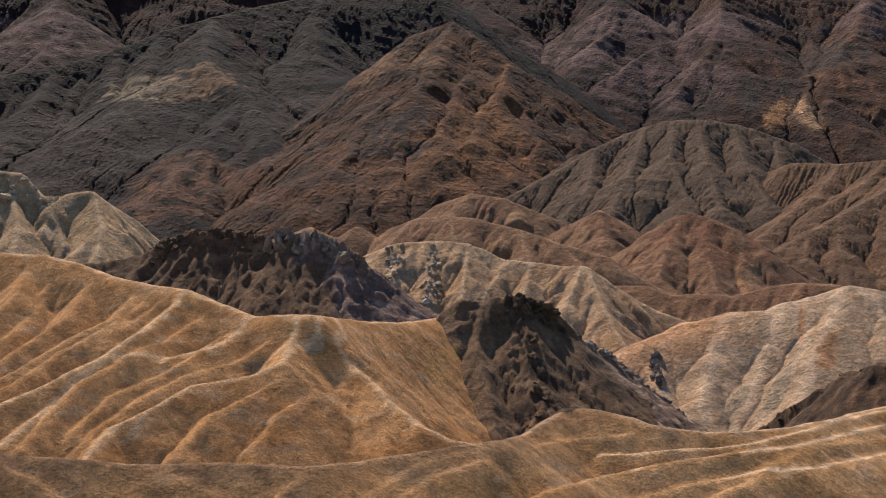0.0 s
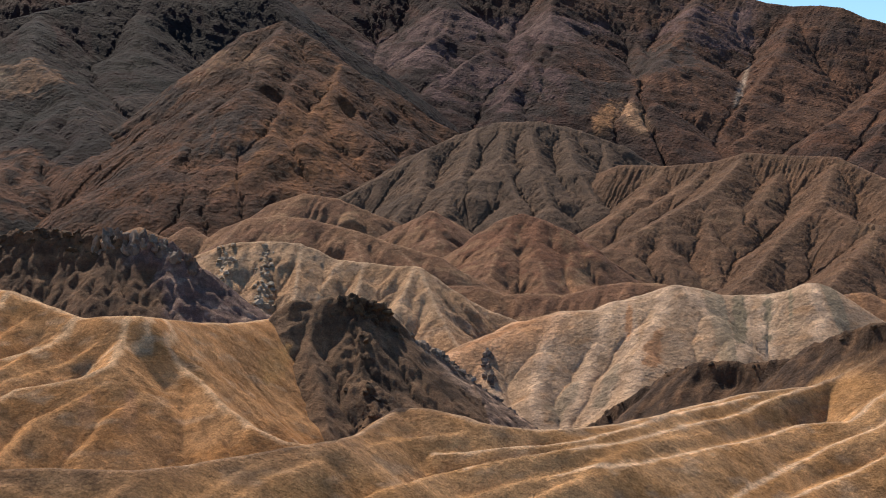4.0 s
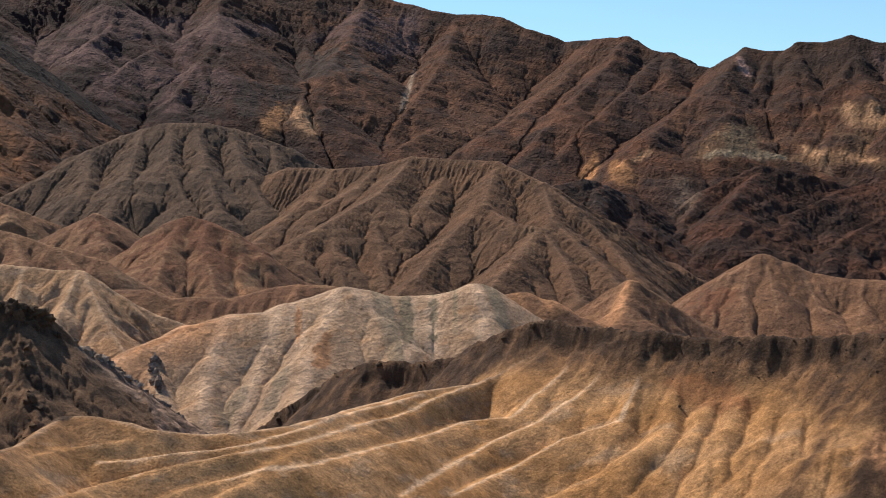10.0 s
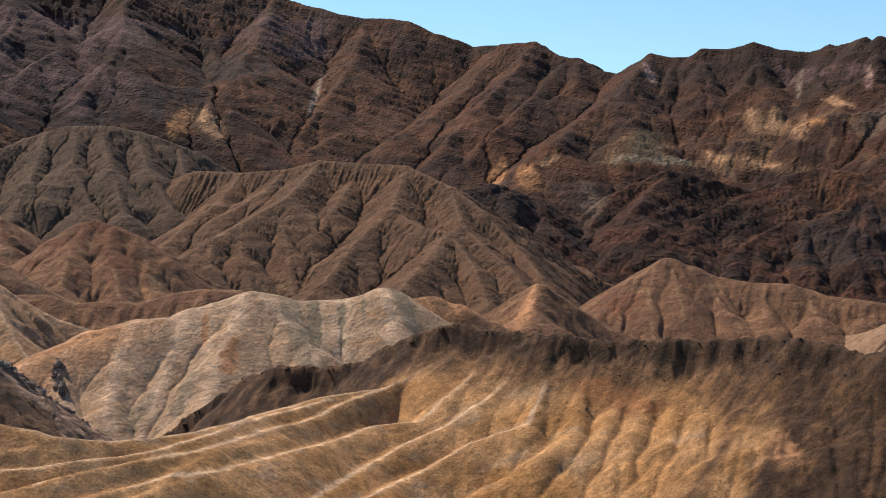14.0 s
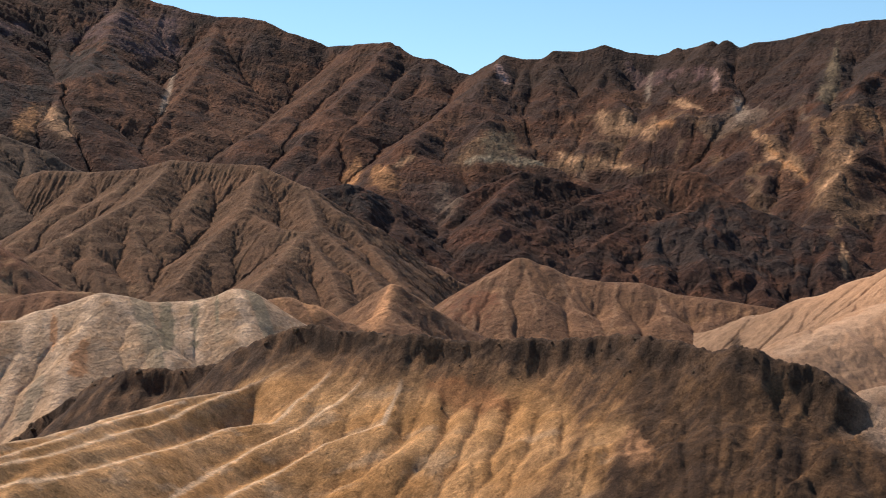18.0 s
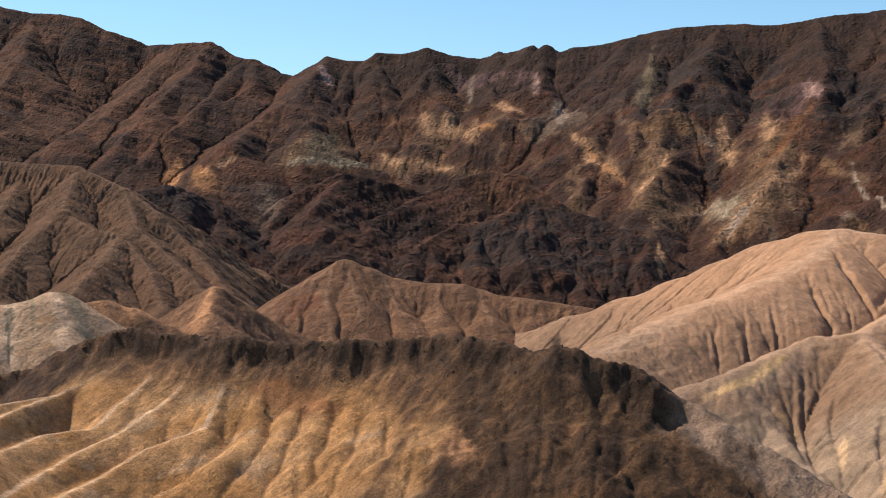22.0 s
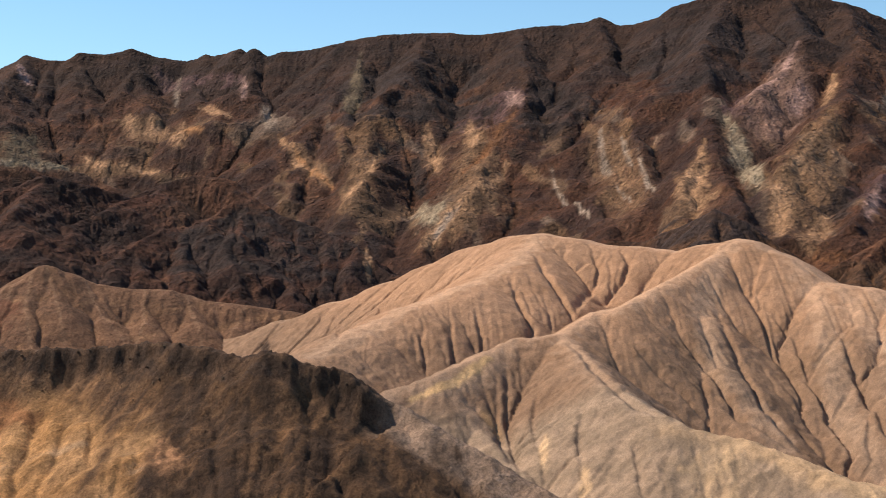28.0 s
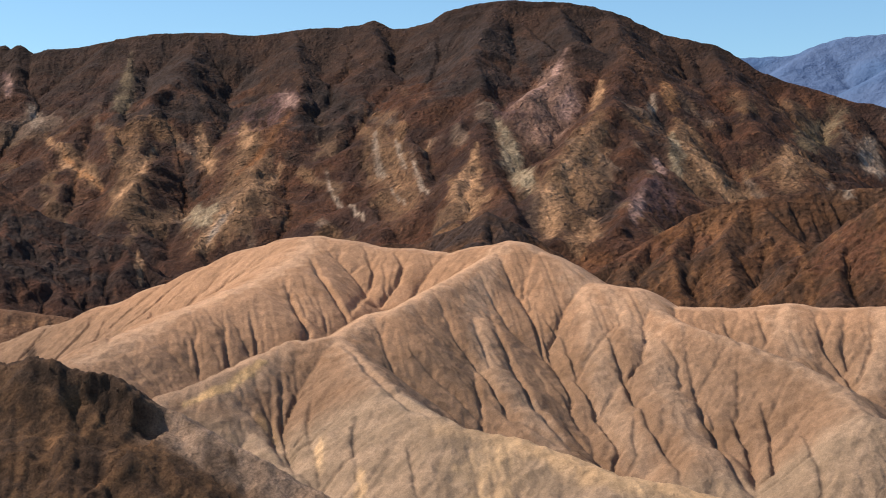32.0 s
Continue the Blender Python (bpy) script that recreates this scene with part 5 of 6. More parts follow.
def add_beds(lf, tone, seed, beds=BEDS):
    """Lenses of other rock in the slope, with ragged outlines."""
    X, Y, Z = lf["X"], lf["Y"], lf["Z"]
    lo_x, hi_x, lo_y, hi_y = X.min(), X.max(), Y.min(), Y.max()
    for lenses, colour in beds:
        broken = (-0.08, 0.1) if lenses is OCHRE else (-0.22, -0.02)
        for cx, cy, cz, w, h in lenses:
            if not (lo_x < cx < hi_x and lo_y < cy < hi_y):
                continue
            deep = max(2.2 * w, 2.0 * h)
            i0, i1 = np.searchsorted(X[0], (cx - 2 * deep, cx + 2 * deep))
            j0, j1 = np.searchsorted(Y[:, 0], (cy - 2 * deep, cy + 2 * deep))
            g = (slice(j0, j1), slice(i0, i1))
            r = math.hypot(cx, cy)
            ux, uy = cy / r, -cx / r
            big = max(w, h)
            across = (X[g] - cx) * ux + (Y[g] - cy) * uy + 0.9 * big * fbm(X[g], Y[g], big * 1.1, 4, seed + 40)
            up = Z[g] - cz + 0.7 * h * fbm(X[g] + Z[g], Y[g], big * 0.9, 4, seed + 44)
            inward = (X[g] - cx) * cx / r + (Y[g] - cy) * cy / r
            ragged = fbm(X[g], Y[g] + 2 * Z[g], big * 0.5, 5, seed)
            d = np.sqrt((across / w) ** 2 + (up / h) ** 2 + (inward / deep) ** 2) + 0.9 * ragged
            streak = fbm(across + 0.4 * up, up * 0.25 + inward * 0.1, max(0.25 * w, 6.0), 4, seed + 48)
            k = (0.95 - 0.45 * step(ragged, 0.12, 0.3)) * (1 - step(d, 0.85, 1.25)) * (0.15 + 0.85 * step(streak, *broken))
            tone[g] = mix(tone[g], rgb(*colour) * (1 + 0.3 * ragged[..., None]), k)
    return tone


STREAKS = []


def streaks_of(colour, *items):
    """Bands and fans of one rock: each runs down a line in plan and widens from its head to its foot."""
    STREAKS.append((rgb(*colour), items))


def add_streaks(lf, tone, seed):
    X, Y, Z = lf["X"], lf["Y"], lf["Z"]
    for colour, items in STREAKS:
        for head, foot, line in items:
            px, py = np.array(line, dtype=float).T
            wide = max(head, foot)
            i0, i1 = np.searchsorted(X[0], (px.min() - 2 * wide, px.max() + 2 * wide))
            j0, j1 = np.searchsorted(Y[:, 0], (py.min() - 2 * wide, py.max() + 2 * wide))
            if i1 <= i0 or j1 <= j0:
                continue
            g = (slice(j0, j1), slice(i0, i1))
            d, _, arc = apart([(a, b, 0.0) for a, b in line], X[g], Y[g])
            half = 0.5 * (head + (foot - head) * arc / max(arc_of(line, len(line) - 1), 1.0))
            total = max(arc_of(line, len(line) - 1), 1.0)
            ragged = fbm(X[g], Y[g] + Z[g], 0.55 * wide + 4, 5, seed + 51)
            fine = fbm(X[g] - Z[g], Y[g], 0.16 * wide + 3, 4, seed + 52)
            run = fbm(d * 2.2 + 6 * ragged, arc * 0.3, 9.0, 4, seed + 53)
            reach = d / half + 0.85 * ragged + 0.65 * fine + 0.5 * step(arc, 0.75 * total, total) + 0.5 * (1 - step(arc, 0, 0.3 * total))
            core = (1 - step(reach, 0.7, 1.15)) * (0.55 + 0.45 * step(run, -0.2, 0.1))
            halo = 0.28 * (1 - step(reach, 0.9, 2.2)) * step(fine + ragged, -0.2, 0.3)
            tone[g] = mix(tone[g], colour * (1 + 0.3 * ragged + 0.2 * fine)[..., None], 0.95 * np.maximum(core, halo))
    return tone


# rock bands traced down the slopes, and the painted shade of one cliff
streaks_of((0.185, 0.09, 0.039),
           (8, 102, [(66, 1273), (49, 1155), (31, 1039)]))
streaks_of((0.125, 0.07, 0.043),
           (24, 40, [(1427, 741), (1328, 677)]),
           (21, 41, [(1088, 805), (982, 716)]),
           (23, 28, [(956, 1151), (739, 992)]),
           (69, 75, [(846, 1828), (702, 1794), (564, 1702)]),
           (54, 70, [(890, 1849), (821, 1884)]),
           (5, 7, [(-20, 1606), (-47, 1296), (-67, 1285)]))
streaks_of((0.235, 0.155, 0.09),
           (26, 60, [(1203, 659), (1080, 613), (987, 570)]),
           (22, 64, [(1282, 618), (1200, 557), (1182, 517)]),
           (27, 55, [(1327, 510), (1223, 491)]),
           (30, 60, [(1157, 1045), (1018, 920), (967, 900)]),
           (23, 41, [(1062, 1112), (929, 985)]),
           (14, 24, [(1031, 1179), (986, 1088)]),
           (12, 52, [(1207, 936), (1095, 816), (1016, 740)]),
           (24, 29, [(1016, 1477), (1028, 1402), (1055, 1367)]),
           (22, 32, [(895, 1448), (975, 1373)]),
           (20, 38, [(864, 1493), (834, 1467)]))
streaks_of((0.25, 0.17, 0.135),
           (35, 67, [(1325, 772), (1233, 731), (1158, 695)]))
streaks_of((0.45, 0.3, 0.175),
           (4, 34, [(1112, 732), (1048, 699), (986, 658)]),
           (5, 19, [(1080, 613), (1025, 600), (963, 568)]),
           (4, 10, [(1148, 640), (1073, 619), (1019, 606), (987, 590)]),
           (18, 25, [(1013, 560), (957, 543)]),
           (8, 14, [(1079, 1101), (992, 1039), (952, 1018)]),
           (15, 18, [(1141, 1102), (1117, 1068), (1065, 1012)]),
           (11, 14, [(1173, 1068), (1108, 1001)]),
           (7, 21, [(1103, 953), (1034, 920), (978, 910), (929, 897)]),
           (9, 22, [(1249, 595), (1187, 545), (1177, 520)]),
           (10, 12, [(1297, 709), (1220, 674)]),
           (5, 15, [(1336, 527), (1247, 498)]))
streaks_of((0.45, 0.3, 0.175),
           (20, 25, [(1043, 1444), (1018, 1417)]),
           (17, 21, [(1053, 1408), (1013, 1362)]),
           (12, 14, [(1086, 1414), (1078, 1354)]),
           (12, 16, [(1026, 1479), (1006, 1436)]),
           (8, 10, [(958, 1395), (979, 1354)]),
           (14, 17, [(943, 1441), (941, 1399)]),
           (8, 10, [(750, 1478), (775, 1484)]),
           (6, 11, [(1072, 1260), (1002, 1144), (989, 1085)]),
           (5, 7, [(894, 934), (819, 853)]),
           (26, 34, [(451, 1824), (452, 1742)]))
streaks_of((0.46, 0.26, 0.12),
           (5, 8, [(1025, 1181), (992, 1109), (986, 1078)]),
           (15, 16, [(1341, 659), (1296, 631)]),
           (11, 13, [(1035, 1403), (1035, 1351)]),
           (9, 22, [(755, 1582), (725, 1553)]),
           (14, 26, [(737, 1494), (725, 1439)]),
           (13, 27, [(437, 1824), (402, 1746)]),
           (8, 28, [(762, 1596), (712, 1508)]),
           (14, 24, [(734, 1497), (718, 1441)]))
streaks_of((0.23, 0.118, 0.053),
           (9, 15, [(1180, 1010), (1115, 985), (1061, 973)]),
           (10, 25, [(1190, 505), (930, 448), (953, 526)]),
           (4, 12, [(70, 1281), (47, 1186), (18, 1102), (-7, 1059), (-30, 1030)]),
           (4, 9, [(56, 1184), (48, 1108), (38, 1061)]),
           (4, 6, [(126, 234), (132, 218)]))
streaks_of((0.38, 0.33, 0.265),
           (4, 9, [(991, 913), (946, 901)]),
           (5, 7, [(1160, 883), (1121, 853), (1075, 807)]),
           (3, 4, [(1099, 896), (1052, 847), (1006, 777)]),
           (2, 2, [(1060, 791), (1022, 743)]),
           (3, 5, [(1108, 802), (1071, 768), (1025, 725)]),
           (3, 4, [(1144, 847), (1083, 791)]),
           (6, 8, [(1303, 654), (1272, 642)]),
           (21, 28, [(1461, 495), (1388, 467)]),
           (10, 11, [(1273, 466), (1009, 357)]),
           (6, 8, [(1144, 1536), (1094, 1476)]),
           (15, 17, [(1121, 1339), (1082, 1286)]),
           (6, 8, [(670, 1992), (596, 1825)]))
streaks_of((0.36, 0.325, 0.23),
           (21, 28, [(1009, 978), (962, 919)]),
           (15, 21, [(1174, 751), (1131, 711), (1081, 669), (1032, 630)]),
           (10, 13, [(1239, 604), (1193, 575), (1164, 563)]),
           (11, 17, [(834, 1461), (857, 1454), (915, 1437)]))
streaks_of((0.42, 0.3, 0.265),
           (6, 11, [(1339, 772), (1313, 768), (1270, 749)]),
           (16, 21, [(1266, 756), (1213, 751)]),
           (20, 25, [(1260, 721), (1227, 708)]),
           (11, 15, [(1164, 582), (1144, 566)]),
           (14, 15, [(1233, 1065), (1190, 1012)]),
           (6, 9, [(1080, 550), (1008, 523)]),
           (13, 16, [(997, 1669), (989, 1636)]),
           (8, 11, [(1154, 1421), (1114, 1373)]))
streaks_of((0.17, 0.145, 0.095),
           (34, 35, [(1494, 539), (1433, 537), (1351, 517)]),
           (37, 41, [(913, 1501), (867, 1461)]),
           (5, 26, [(1243, 1308), (1190, 1258), (1115, 1190)]))
streaks_of((0.042, 0.031, 0.027),
           (21, 24, [(1065, 575), (1012, 552)]),
           (19, 22, [(884, 589), (870, 554)]),
           (34, 39, [(1411, 511), (1349, 483)]),
           # shade on a cliff face, painted as a dark band
           (35, 46, [(1272, 1050), (1227, 988), (1170, 951)]),
           (31, 33, [(1149, 1160), (1204, 1120), (1194, 1055)]),
           (14, 17, [(1085, 1063), (1034, 1002)]))
streaks_of((0.05, 0.035, 0.024),
           (4, 5, [(162, 181), (165, 178), (166, 173)]),
           (4, 5, [(168, 160), (168, 155)]),
           (2, 2, [(162, 175), (161, 171)]),
           (3, 4, [(152, 201), (149, 201)]),
           (3, 4, [(140, 227), (141, 221)]),
           (4, 4, [(146, 215), (147, 207)]),
           (6, 3, [(330, 395), (158, 187)]),
           (2, 2, [(148, 199), (143, 191)]),
           (2, 2, [(151, 185), (146, 180)]),
           (5, 7, [(22, 326), (26, 320)]),
           (4, 5, [(36, 325), (44, 323)]),
           (5, 6, [(19, 340), (26, 338)]))
streaks_of((0.17, 0.115, 0.11),
           (16, 20, [(1130, 1566), (1121, 1502)]),
           (31, 36, [(716, 2128), (660, 2042)]),
           (41, 47, [(151, 2008), (220, 1942)]),
           (43, 49, [(388, 2074), (413, 1986)]))
streaks_of((0.19, 0.15, 0.115),
           (33, 30, [(779, 1418), (591, 1066)]),
           (18, 22, [(-280, 1399), (-217, 1366)]))
streaks_of((0.195, 0.18, 0.125),
           (4, 5, [(141, 428), (133, 403)]),
           (5, 4, [(238, 683), (143, 408)]),
           (3, 2, [(252, 694), (149, 406)]))
streaks_of((0.36, 0.215, 0.115),
           (5, 6, [(111, 410), (106, 398)]),
           (2, 2, [(108, 429), (104, 414)]),
           (2, 4, [(57, 424), (70, 429), (82, 431)]),
           (5, 8, [(225, 446), (210, 429)]),
           (3, 5, [(172, 421), (195, 437), (209, 434)]),
           (7, 6, [(138, 656), (138, 543)]),
           (2, 3, [(-29, 258), (-29, 253)]),
           (2, 3, [(-22, 261), (-22, 252)]),
           (4, 6, [(138, 190), (133, 182)]))
streaks_of((0.235, 0.205, 0.15),
           (5, 9, [(86, 402), (78, 391)]),
           (4, 6, [(98, 404), (90, 390)]))
streaks_of((0.3, 0.235, 0.175),
           (2, 3, [(34, 343), (46, 333), (53, 326)]))
streaks_of((0.42, 0.26, 0.095),
           (3, 4, [(6, 332), (1, 309)]))
streaks_of((0.46, 0.34, 0.18),
           (3, 2, [(274, 243), (258, 241), (248, 244)]))
streaks_of((0.41, 0.32, 0.2),
           (2, 3, [(257, 211), (249, 205)]),
           (2, 3, [(249, 194), (242, 188)]),
           (8, 13, [(265, 167), (251, 166)]),
           (5, 7, [(266, 143), (265, 135)]))


# end of bands
def rock_paint(a, b, c, size, seed, shade_x=None):
    def paint(lf):
        X, Y, Z = lf["X"], lf["Y"], lf["Z"]
        tone = mix(rgb(*a), rgb(*b), step(fbm(X, Y + Z, size, 5, seed), -0.3, 0.35))
        tone = mix(tone, rgb(*c), 0.7 * step(fbm(X + 2 * Z, Y - Z, size * 0.35, 5, seed + 3), 0.12, 0.4))
        around, out = np.arctan2(X, Y) * 1500, np.hypot(X, Y)
        chute = step(fbm(around + 0.3 * Z, out * 0.16, 16, 4, seed + 9), 0.12, 0.3) * step(fbm(X, Y, 200, 3, seed + 11), -0.05, 0.25)
        tone = mix(tone, rgb(*c) * 1.5, 0.6 * chute)
        if shade_x is not None:
            east = step(around, 800, 960) * (1 - step(Z + 30 * fbm(X, Y, 80, 3, seed + 17), 175, 215))
            fan = 0.9 * step(fbm(around + 0.5 * Z + 25 * fbm(X, Y, 60, 3, seed + 18), out * 0.22 + Z * 0.3, 34, 5, seed + 19), 0.08, 0.24) * east
            pale = mix(rgb(.23, .16, .10), rgb(.29, .185, .10), step(fbm(X, Y, 70, 3, seed + 21), -0.2, 0.2))
            pale = mix(pale, rgb(.27, .215, .165), step(fbm(X, Y, 90, 3, seed + 23), 0.05, 0.2))
            tone = mix(tone, pale, 0.85 * fan)
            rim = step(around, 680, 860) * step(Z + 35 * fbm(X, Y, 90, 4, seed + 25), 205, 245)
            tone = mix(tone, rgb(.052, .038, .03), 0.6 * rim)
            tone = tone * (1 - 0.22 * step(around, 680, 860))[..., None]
        dark = step(fbm(X - Z, Y + Z, 45, 5, seed + 13), 0.1, 0.3)
        tone = mix(tone, rgb(.055, .039, .034), 0.5 * dark)
        # dark plum tint over the low-X slopes: cloud shade painted into the rock colour
        if shade_x is not None:
            tone = mix(tone, tone * rgb(.36, .28, .35), 1 - step(X + 60 * fbm(X, Y, 150, 3, seed + 15), shade_x, shade_x + 320))
        return add_streaks(lf, add_beds(lf, tone, seed), seed)
    return paint


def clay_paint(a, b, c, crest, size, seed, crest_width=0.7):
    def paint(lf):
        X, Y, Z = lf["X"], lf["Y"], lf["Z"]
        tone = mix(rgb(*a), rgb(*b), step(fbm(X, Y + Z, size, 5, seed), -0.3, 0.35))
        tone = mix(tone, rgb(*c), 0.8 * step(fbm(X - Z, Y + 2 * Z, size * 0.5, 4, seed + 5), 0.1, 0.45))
        # pale weathered crust on the crests, plus their sunlit rims painted in as colour
        worn_sunlit = 1 - step(lf["near"] + crest_width * fbm(X, Y, 3, 3, seed + 8), 0.2 * crest_width, 1.4 * crest_width)
        tone = mix(tone, rgb(*crest), 0.8 * worn_sunlit)
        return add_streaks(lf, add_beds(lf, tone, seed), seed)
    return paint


def gold_paint(lf):
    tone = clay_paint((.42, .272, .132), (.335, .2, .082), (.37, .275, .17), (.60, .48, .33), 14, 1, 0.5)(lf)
    X, Y, Z = lf["X"], lf["Y"], lf["Z"]
    cap = GOLD[1][1]
    d, top, arc = apart(cap, X, Y)
    drop = top - Z + 2.4 * fbm(X + Z, Y - Z, 4.5, 5, 61)
    right = step(arc, arc_of(cap, 19), arc_of(cap, 25))
    reach = 11 + 30 * right
    scree = mix(rgb(.165, .102, .054), rgb(.095, .062, .038), step(fbm(X, Y, 6, 4, 62), -0.2, 0.3))
    ochre = step(fbm(arc, Z * 0.3, 8, 4, 66), 0.02, 0.3) * step(drop, 4, 10)
    scree = mix(scree, rgb(.26, .155, .075), 0.55 * ochre)
    scree = mix(scree, rgb(.07, .047, .03), 0.55 * step(fbm(X - Z, Y, 1.7, 4, 59), 0.02, 0.22))
    scree = mix(scree, rgb(.24, .155, .085), 0.4 * step(fbm(X, Y + Z, 3.1, 4, 58), 0.12, 0.3))
    rut = step(fbm(arc, Z * 0.08, 4.5, 4, 67, True), 0.62, 0.78) * step(drop, 3, 7)
    scree = mix(scree, rgb(.06, .04, .027), 0.7 * rut)
    scree = scree * (1 - 0.38 * right[..., None])
    grey = step(arc, arc_of(cap, 30), arc_of(cap, 32))
    scree = mix(scree, rgb(.25, .195, .145), grey * step(1 - d / 9, 0.0, 0.5))
    west = 1 - step(arc, arc_of(cap, 8), arc_of(cap, 10))
    scree = mix(scree, rgb(.07, .047, .03), 0.75 * west)
    spine = np.minimum.reduce([apart(GOLD[k][1], X, Y)[0] for k in range(7, 13)])
    bare = (1 - step(spine + 2 * fbm(X, Y, 5, 3, 69), 1.5, 5.0)) * step(drop, 9, 15)
    tone = mix(tone, scree, (1 - step(drop, reach * 0.45, reach * 1.1)) * (1 - 0.8 * bare))
    lava = (1 - step(drop, 3.2 + 6.5 * west, 5.0 + 7.0 * west)) * (1 - grey)
    return add_streaks(lf, mix(tone, mix(rgb(.055, .038, .026), rgb(.115, .075, .045), step(fbm(X, Y, 3, 4, 64), -0.15, 0.35)), lava), 68)


def knoll_paint(lf):
    X, Y, Z = lf["X"], lf["Y"], lf["Z"]
    line = KNOLL[0][1]
    d, top, arc = apart(line, X, Y)
    tone = mix(rgb(.16, .11, .068), rgb(.11, .077, .05), step(fbm(X, Y + Z, 9, 4, 71), -0.25, 0.3))
    dark = step(fbm(X + Z, Y, 7, 4, 72), -0.1, 0.15) * step(arc, arc_of(line, 2), arc_of(line, 6))
    tone = mix(tone, rgb(.06, .042, .028), 0.7 * dark)
    pale = step(arc, arc_of(line, 7), arc_of(line, 9)) * (1 - step(top - Z, 2.5, 6))
    bits = mix(rgb(.15, .115, .09), rgb(.38, .29, .215), step(fbm(X, Y + Z, 4, 4, 73), 0.0, 0.3))
    return add_streaks(lf, mix(tone, bits, pale), 74)


def ridge_paint(lf):
    X, Y, Z = lf["X"], lf["Y"], lf["Z"]
    line = DARKRIDGE[0][1]
    d, top, arc = apart(line, X, Y)
    tone = mix(rgb(.085, .056, .036), rgb(.15, .10, .06), step(fbm(X, Y + Z, 9, 4, 75), -0.1, 0.35))
    grey = step(arc, arc_of(line, 7), arc_of(line, 9)) * (1 - step(top - Z, 4, 9))
    tone = mix(tone, mix(rgb(.13, .095, .085), rgb(.27, .21, .17), step(fbm(X, Y + Z, 5, 4, 76), 0.1, 0.35)), grey)
    return add_beds(lf, tone, 77)


def cream_paint(lf):
    X, Y, Z = lf["X"], lf["Y"], lf["Z"]
    line = CREAM[0][1]
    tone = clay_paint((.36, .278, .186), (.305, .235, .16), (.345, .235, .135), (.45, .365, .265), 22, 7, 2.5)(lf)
    d, top, arc = apart(line, X, Y)
    bands = step(fbm(arc, arc * 0.05, 7, 2, 79), 0.05, 0.2) * step(arc, arc_of(line, 8), arc_of(line, 10))
    tone = mix(tone, rgb(.23, .21, .15), 0.85 * bands)
    rust = (1 - step(arc, arc_of(line, 3), arc_of(line, 5))) * (1 - step(top - Z, 3, 9))
    return add_beds(lf, mix(tone, rgb(.45, .26, .13), 0.6 * rust), 78)


WARM = np.array((1.135, 0.94, 0.84))
FORMS = {}


def tan_paint(lf):
    X, Y, Z = lf["X"], lf["Y"], lf["Z"]
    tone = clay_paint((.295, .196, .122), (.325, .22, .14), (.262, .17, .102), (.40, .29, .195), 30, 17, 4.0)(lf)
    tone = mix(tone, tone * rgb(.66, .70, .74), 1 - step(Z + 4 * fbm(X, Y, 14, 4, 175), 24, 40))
    d, top, arc = apart(TAN[2][1], X, Y)
    d1, top1, arc1 = apart(TAN[1][1], X, Y)
    front = step(-(Y * 0.6 + X * 0.8) + 0.6 * TAN[2][1][3][1] + 0.8 * TAN[2][1][3][0], -18, -6)
    low = step(top1 - Z + 2 * fbm(X, Y, 9, 4, 171), 1.5, 4.5) * front
    tone = mix(tone, mix(rgb(.21, .177, .13), rgb(.275, .227, .167), step(fbm(X, Y + Z, 8, 4, 172), -0.2, 0.3)), 0.85 * low)
    tone = mix(tone, rgb(.45, .335, .19), 0.6 * step(arc, arc_of(TAN[2][1], 3), arc_of(TAN[2][1], 6)) * (1 - step(d + 3 * fbm(X, Y, 6, 4, 173), 2.0, 7.0)))
    facet = (lf["owner"] == 3).astype(float)
    tone = mix(tone, rgb(.40, .29, .145), 0.55 * soften(facet, 8))
    return add_streaks(lf, add_beds(lf, tone, 174), 174)


def ledge(lf, line, first, last, high, seed, rough=1.2):
    """A ragged cliff on the near side of a crest: the ground below the rim stands lower, and the rim itself is broken."""
    X, Y = lf["X"], lf["Y"]
    d, top, arc = apart(line, X, Y)
    az = np.arctan2([p[0] for p in line], [p[1] for p in line])
    rim_r = np.hypot([p[0] for p in line], [p[1] for p in line])
    o = np.argsort(az)
    inside = np.interp(np.arctan2(X, Y), az[o], rim_r[o]) - np.hypot(X, Y)
    inside = inside + 2.6 * fbm(X, Y, 9, 5, seed + 1)
    span = step(arc, arc_of(line, first) - 6, arc_of(line, first) + 2) * (1 - step(arc, arc_of(line, last) - 2, arc_of(line, last) + 6))
    tall = high * np.clip(0.6 + 1.5 * fbm(arc, arc * 0.0, 17, 4, seed), 0.12, 1.5)
    face = span * step(inside, 0.2, 3.2)
    lf["Z"] -= face * (0.7 * high * (1 - step(d, 9, 34)) + (tall - 0.7 * high) * (1 - step(d, 3.5, 11)))
    rim = span * (1 - step(d, 1.8, 6))
    lf["Z"] += rim * rough * (fbm(X, Y, 3.2, 5, seed + 2, True) - 0.25) + 0.3 * rim * fbm(X, Y, 2.0, 3, seed + 4)


def cap_relief(lf):
    """The lava cap, and rubble on the dark end of the hill."""
    X, Y = lf["X"], lf["Y"]
    cap = GOLD[1][1]
    ledge(lf, cap, 0, 32, 3.6, 301, 0.7)
    d, top, arc = apart(cap, X, Y)
    east = step(arc, arc_of(cap, 20), arc_of(cap, 26)) * (1 - step(d, 20, 45))
    lf["Z"] += east * (0.6 * (fbm(X, Y, 6, 5, 303, True) - 0.4) + 0.3 * fbm(X, Y, 1.8, 3, 305))


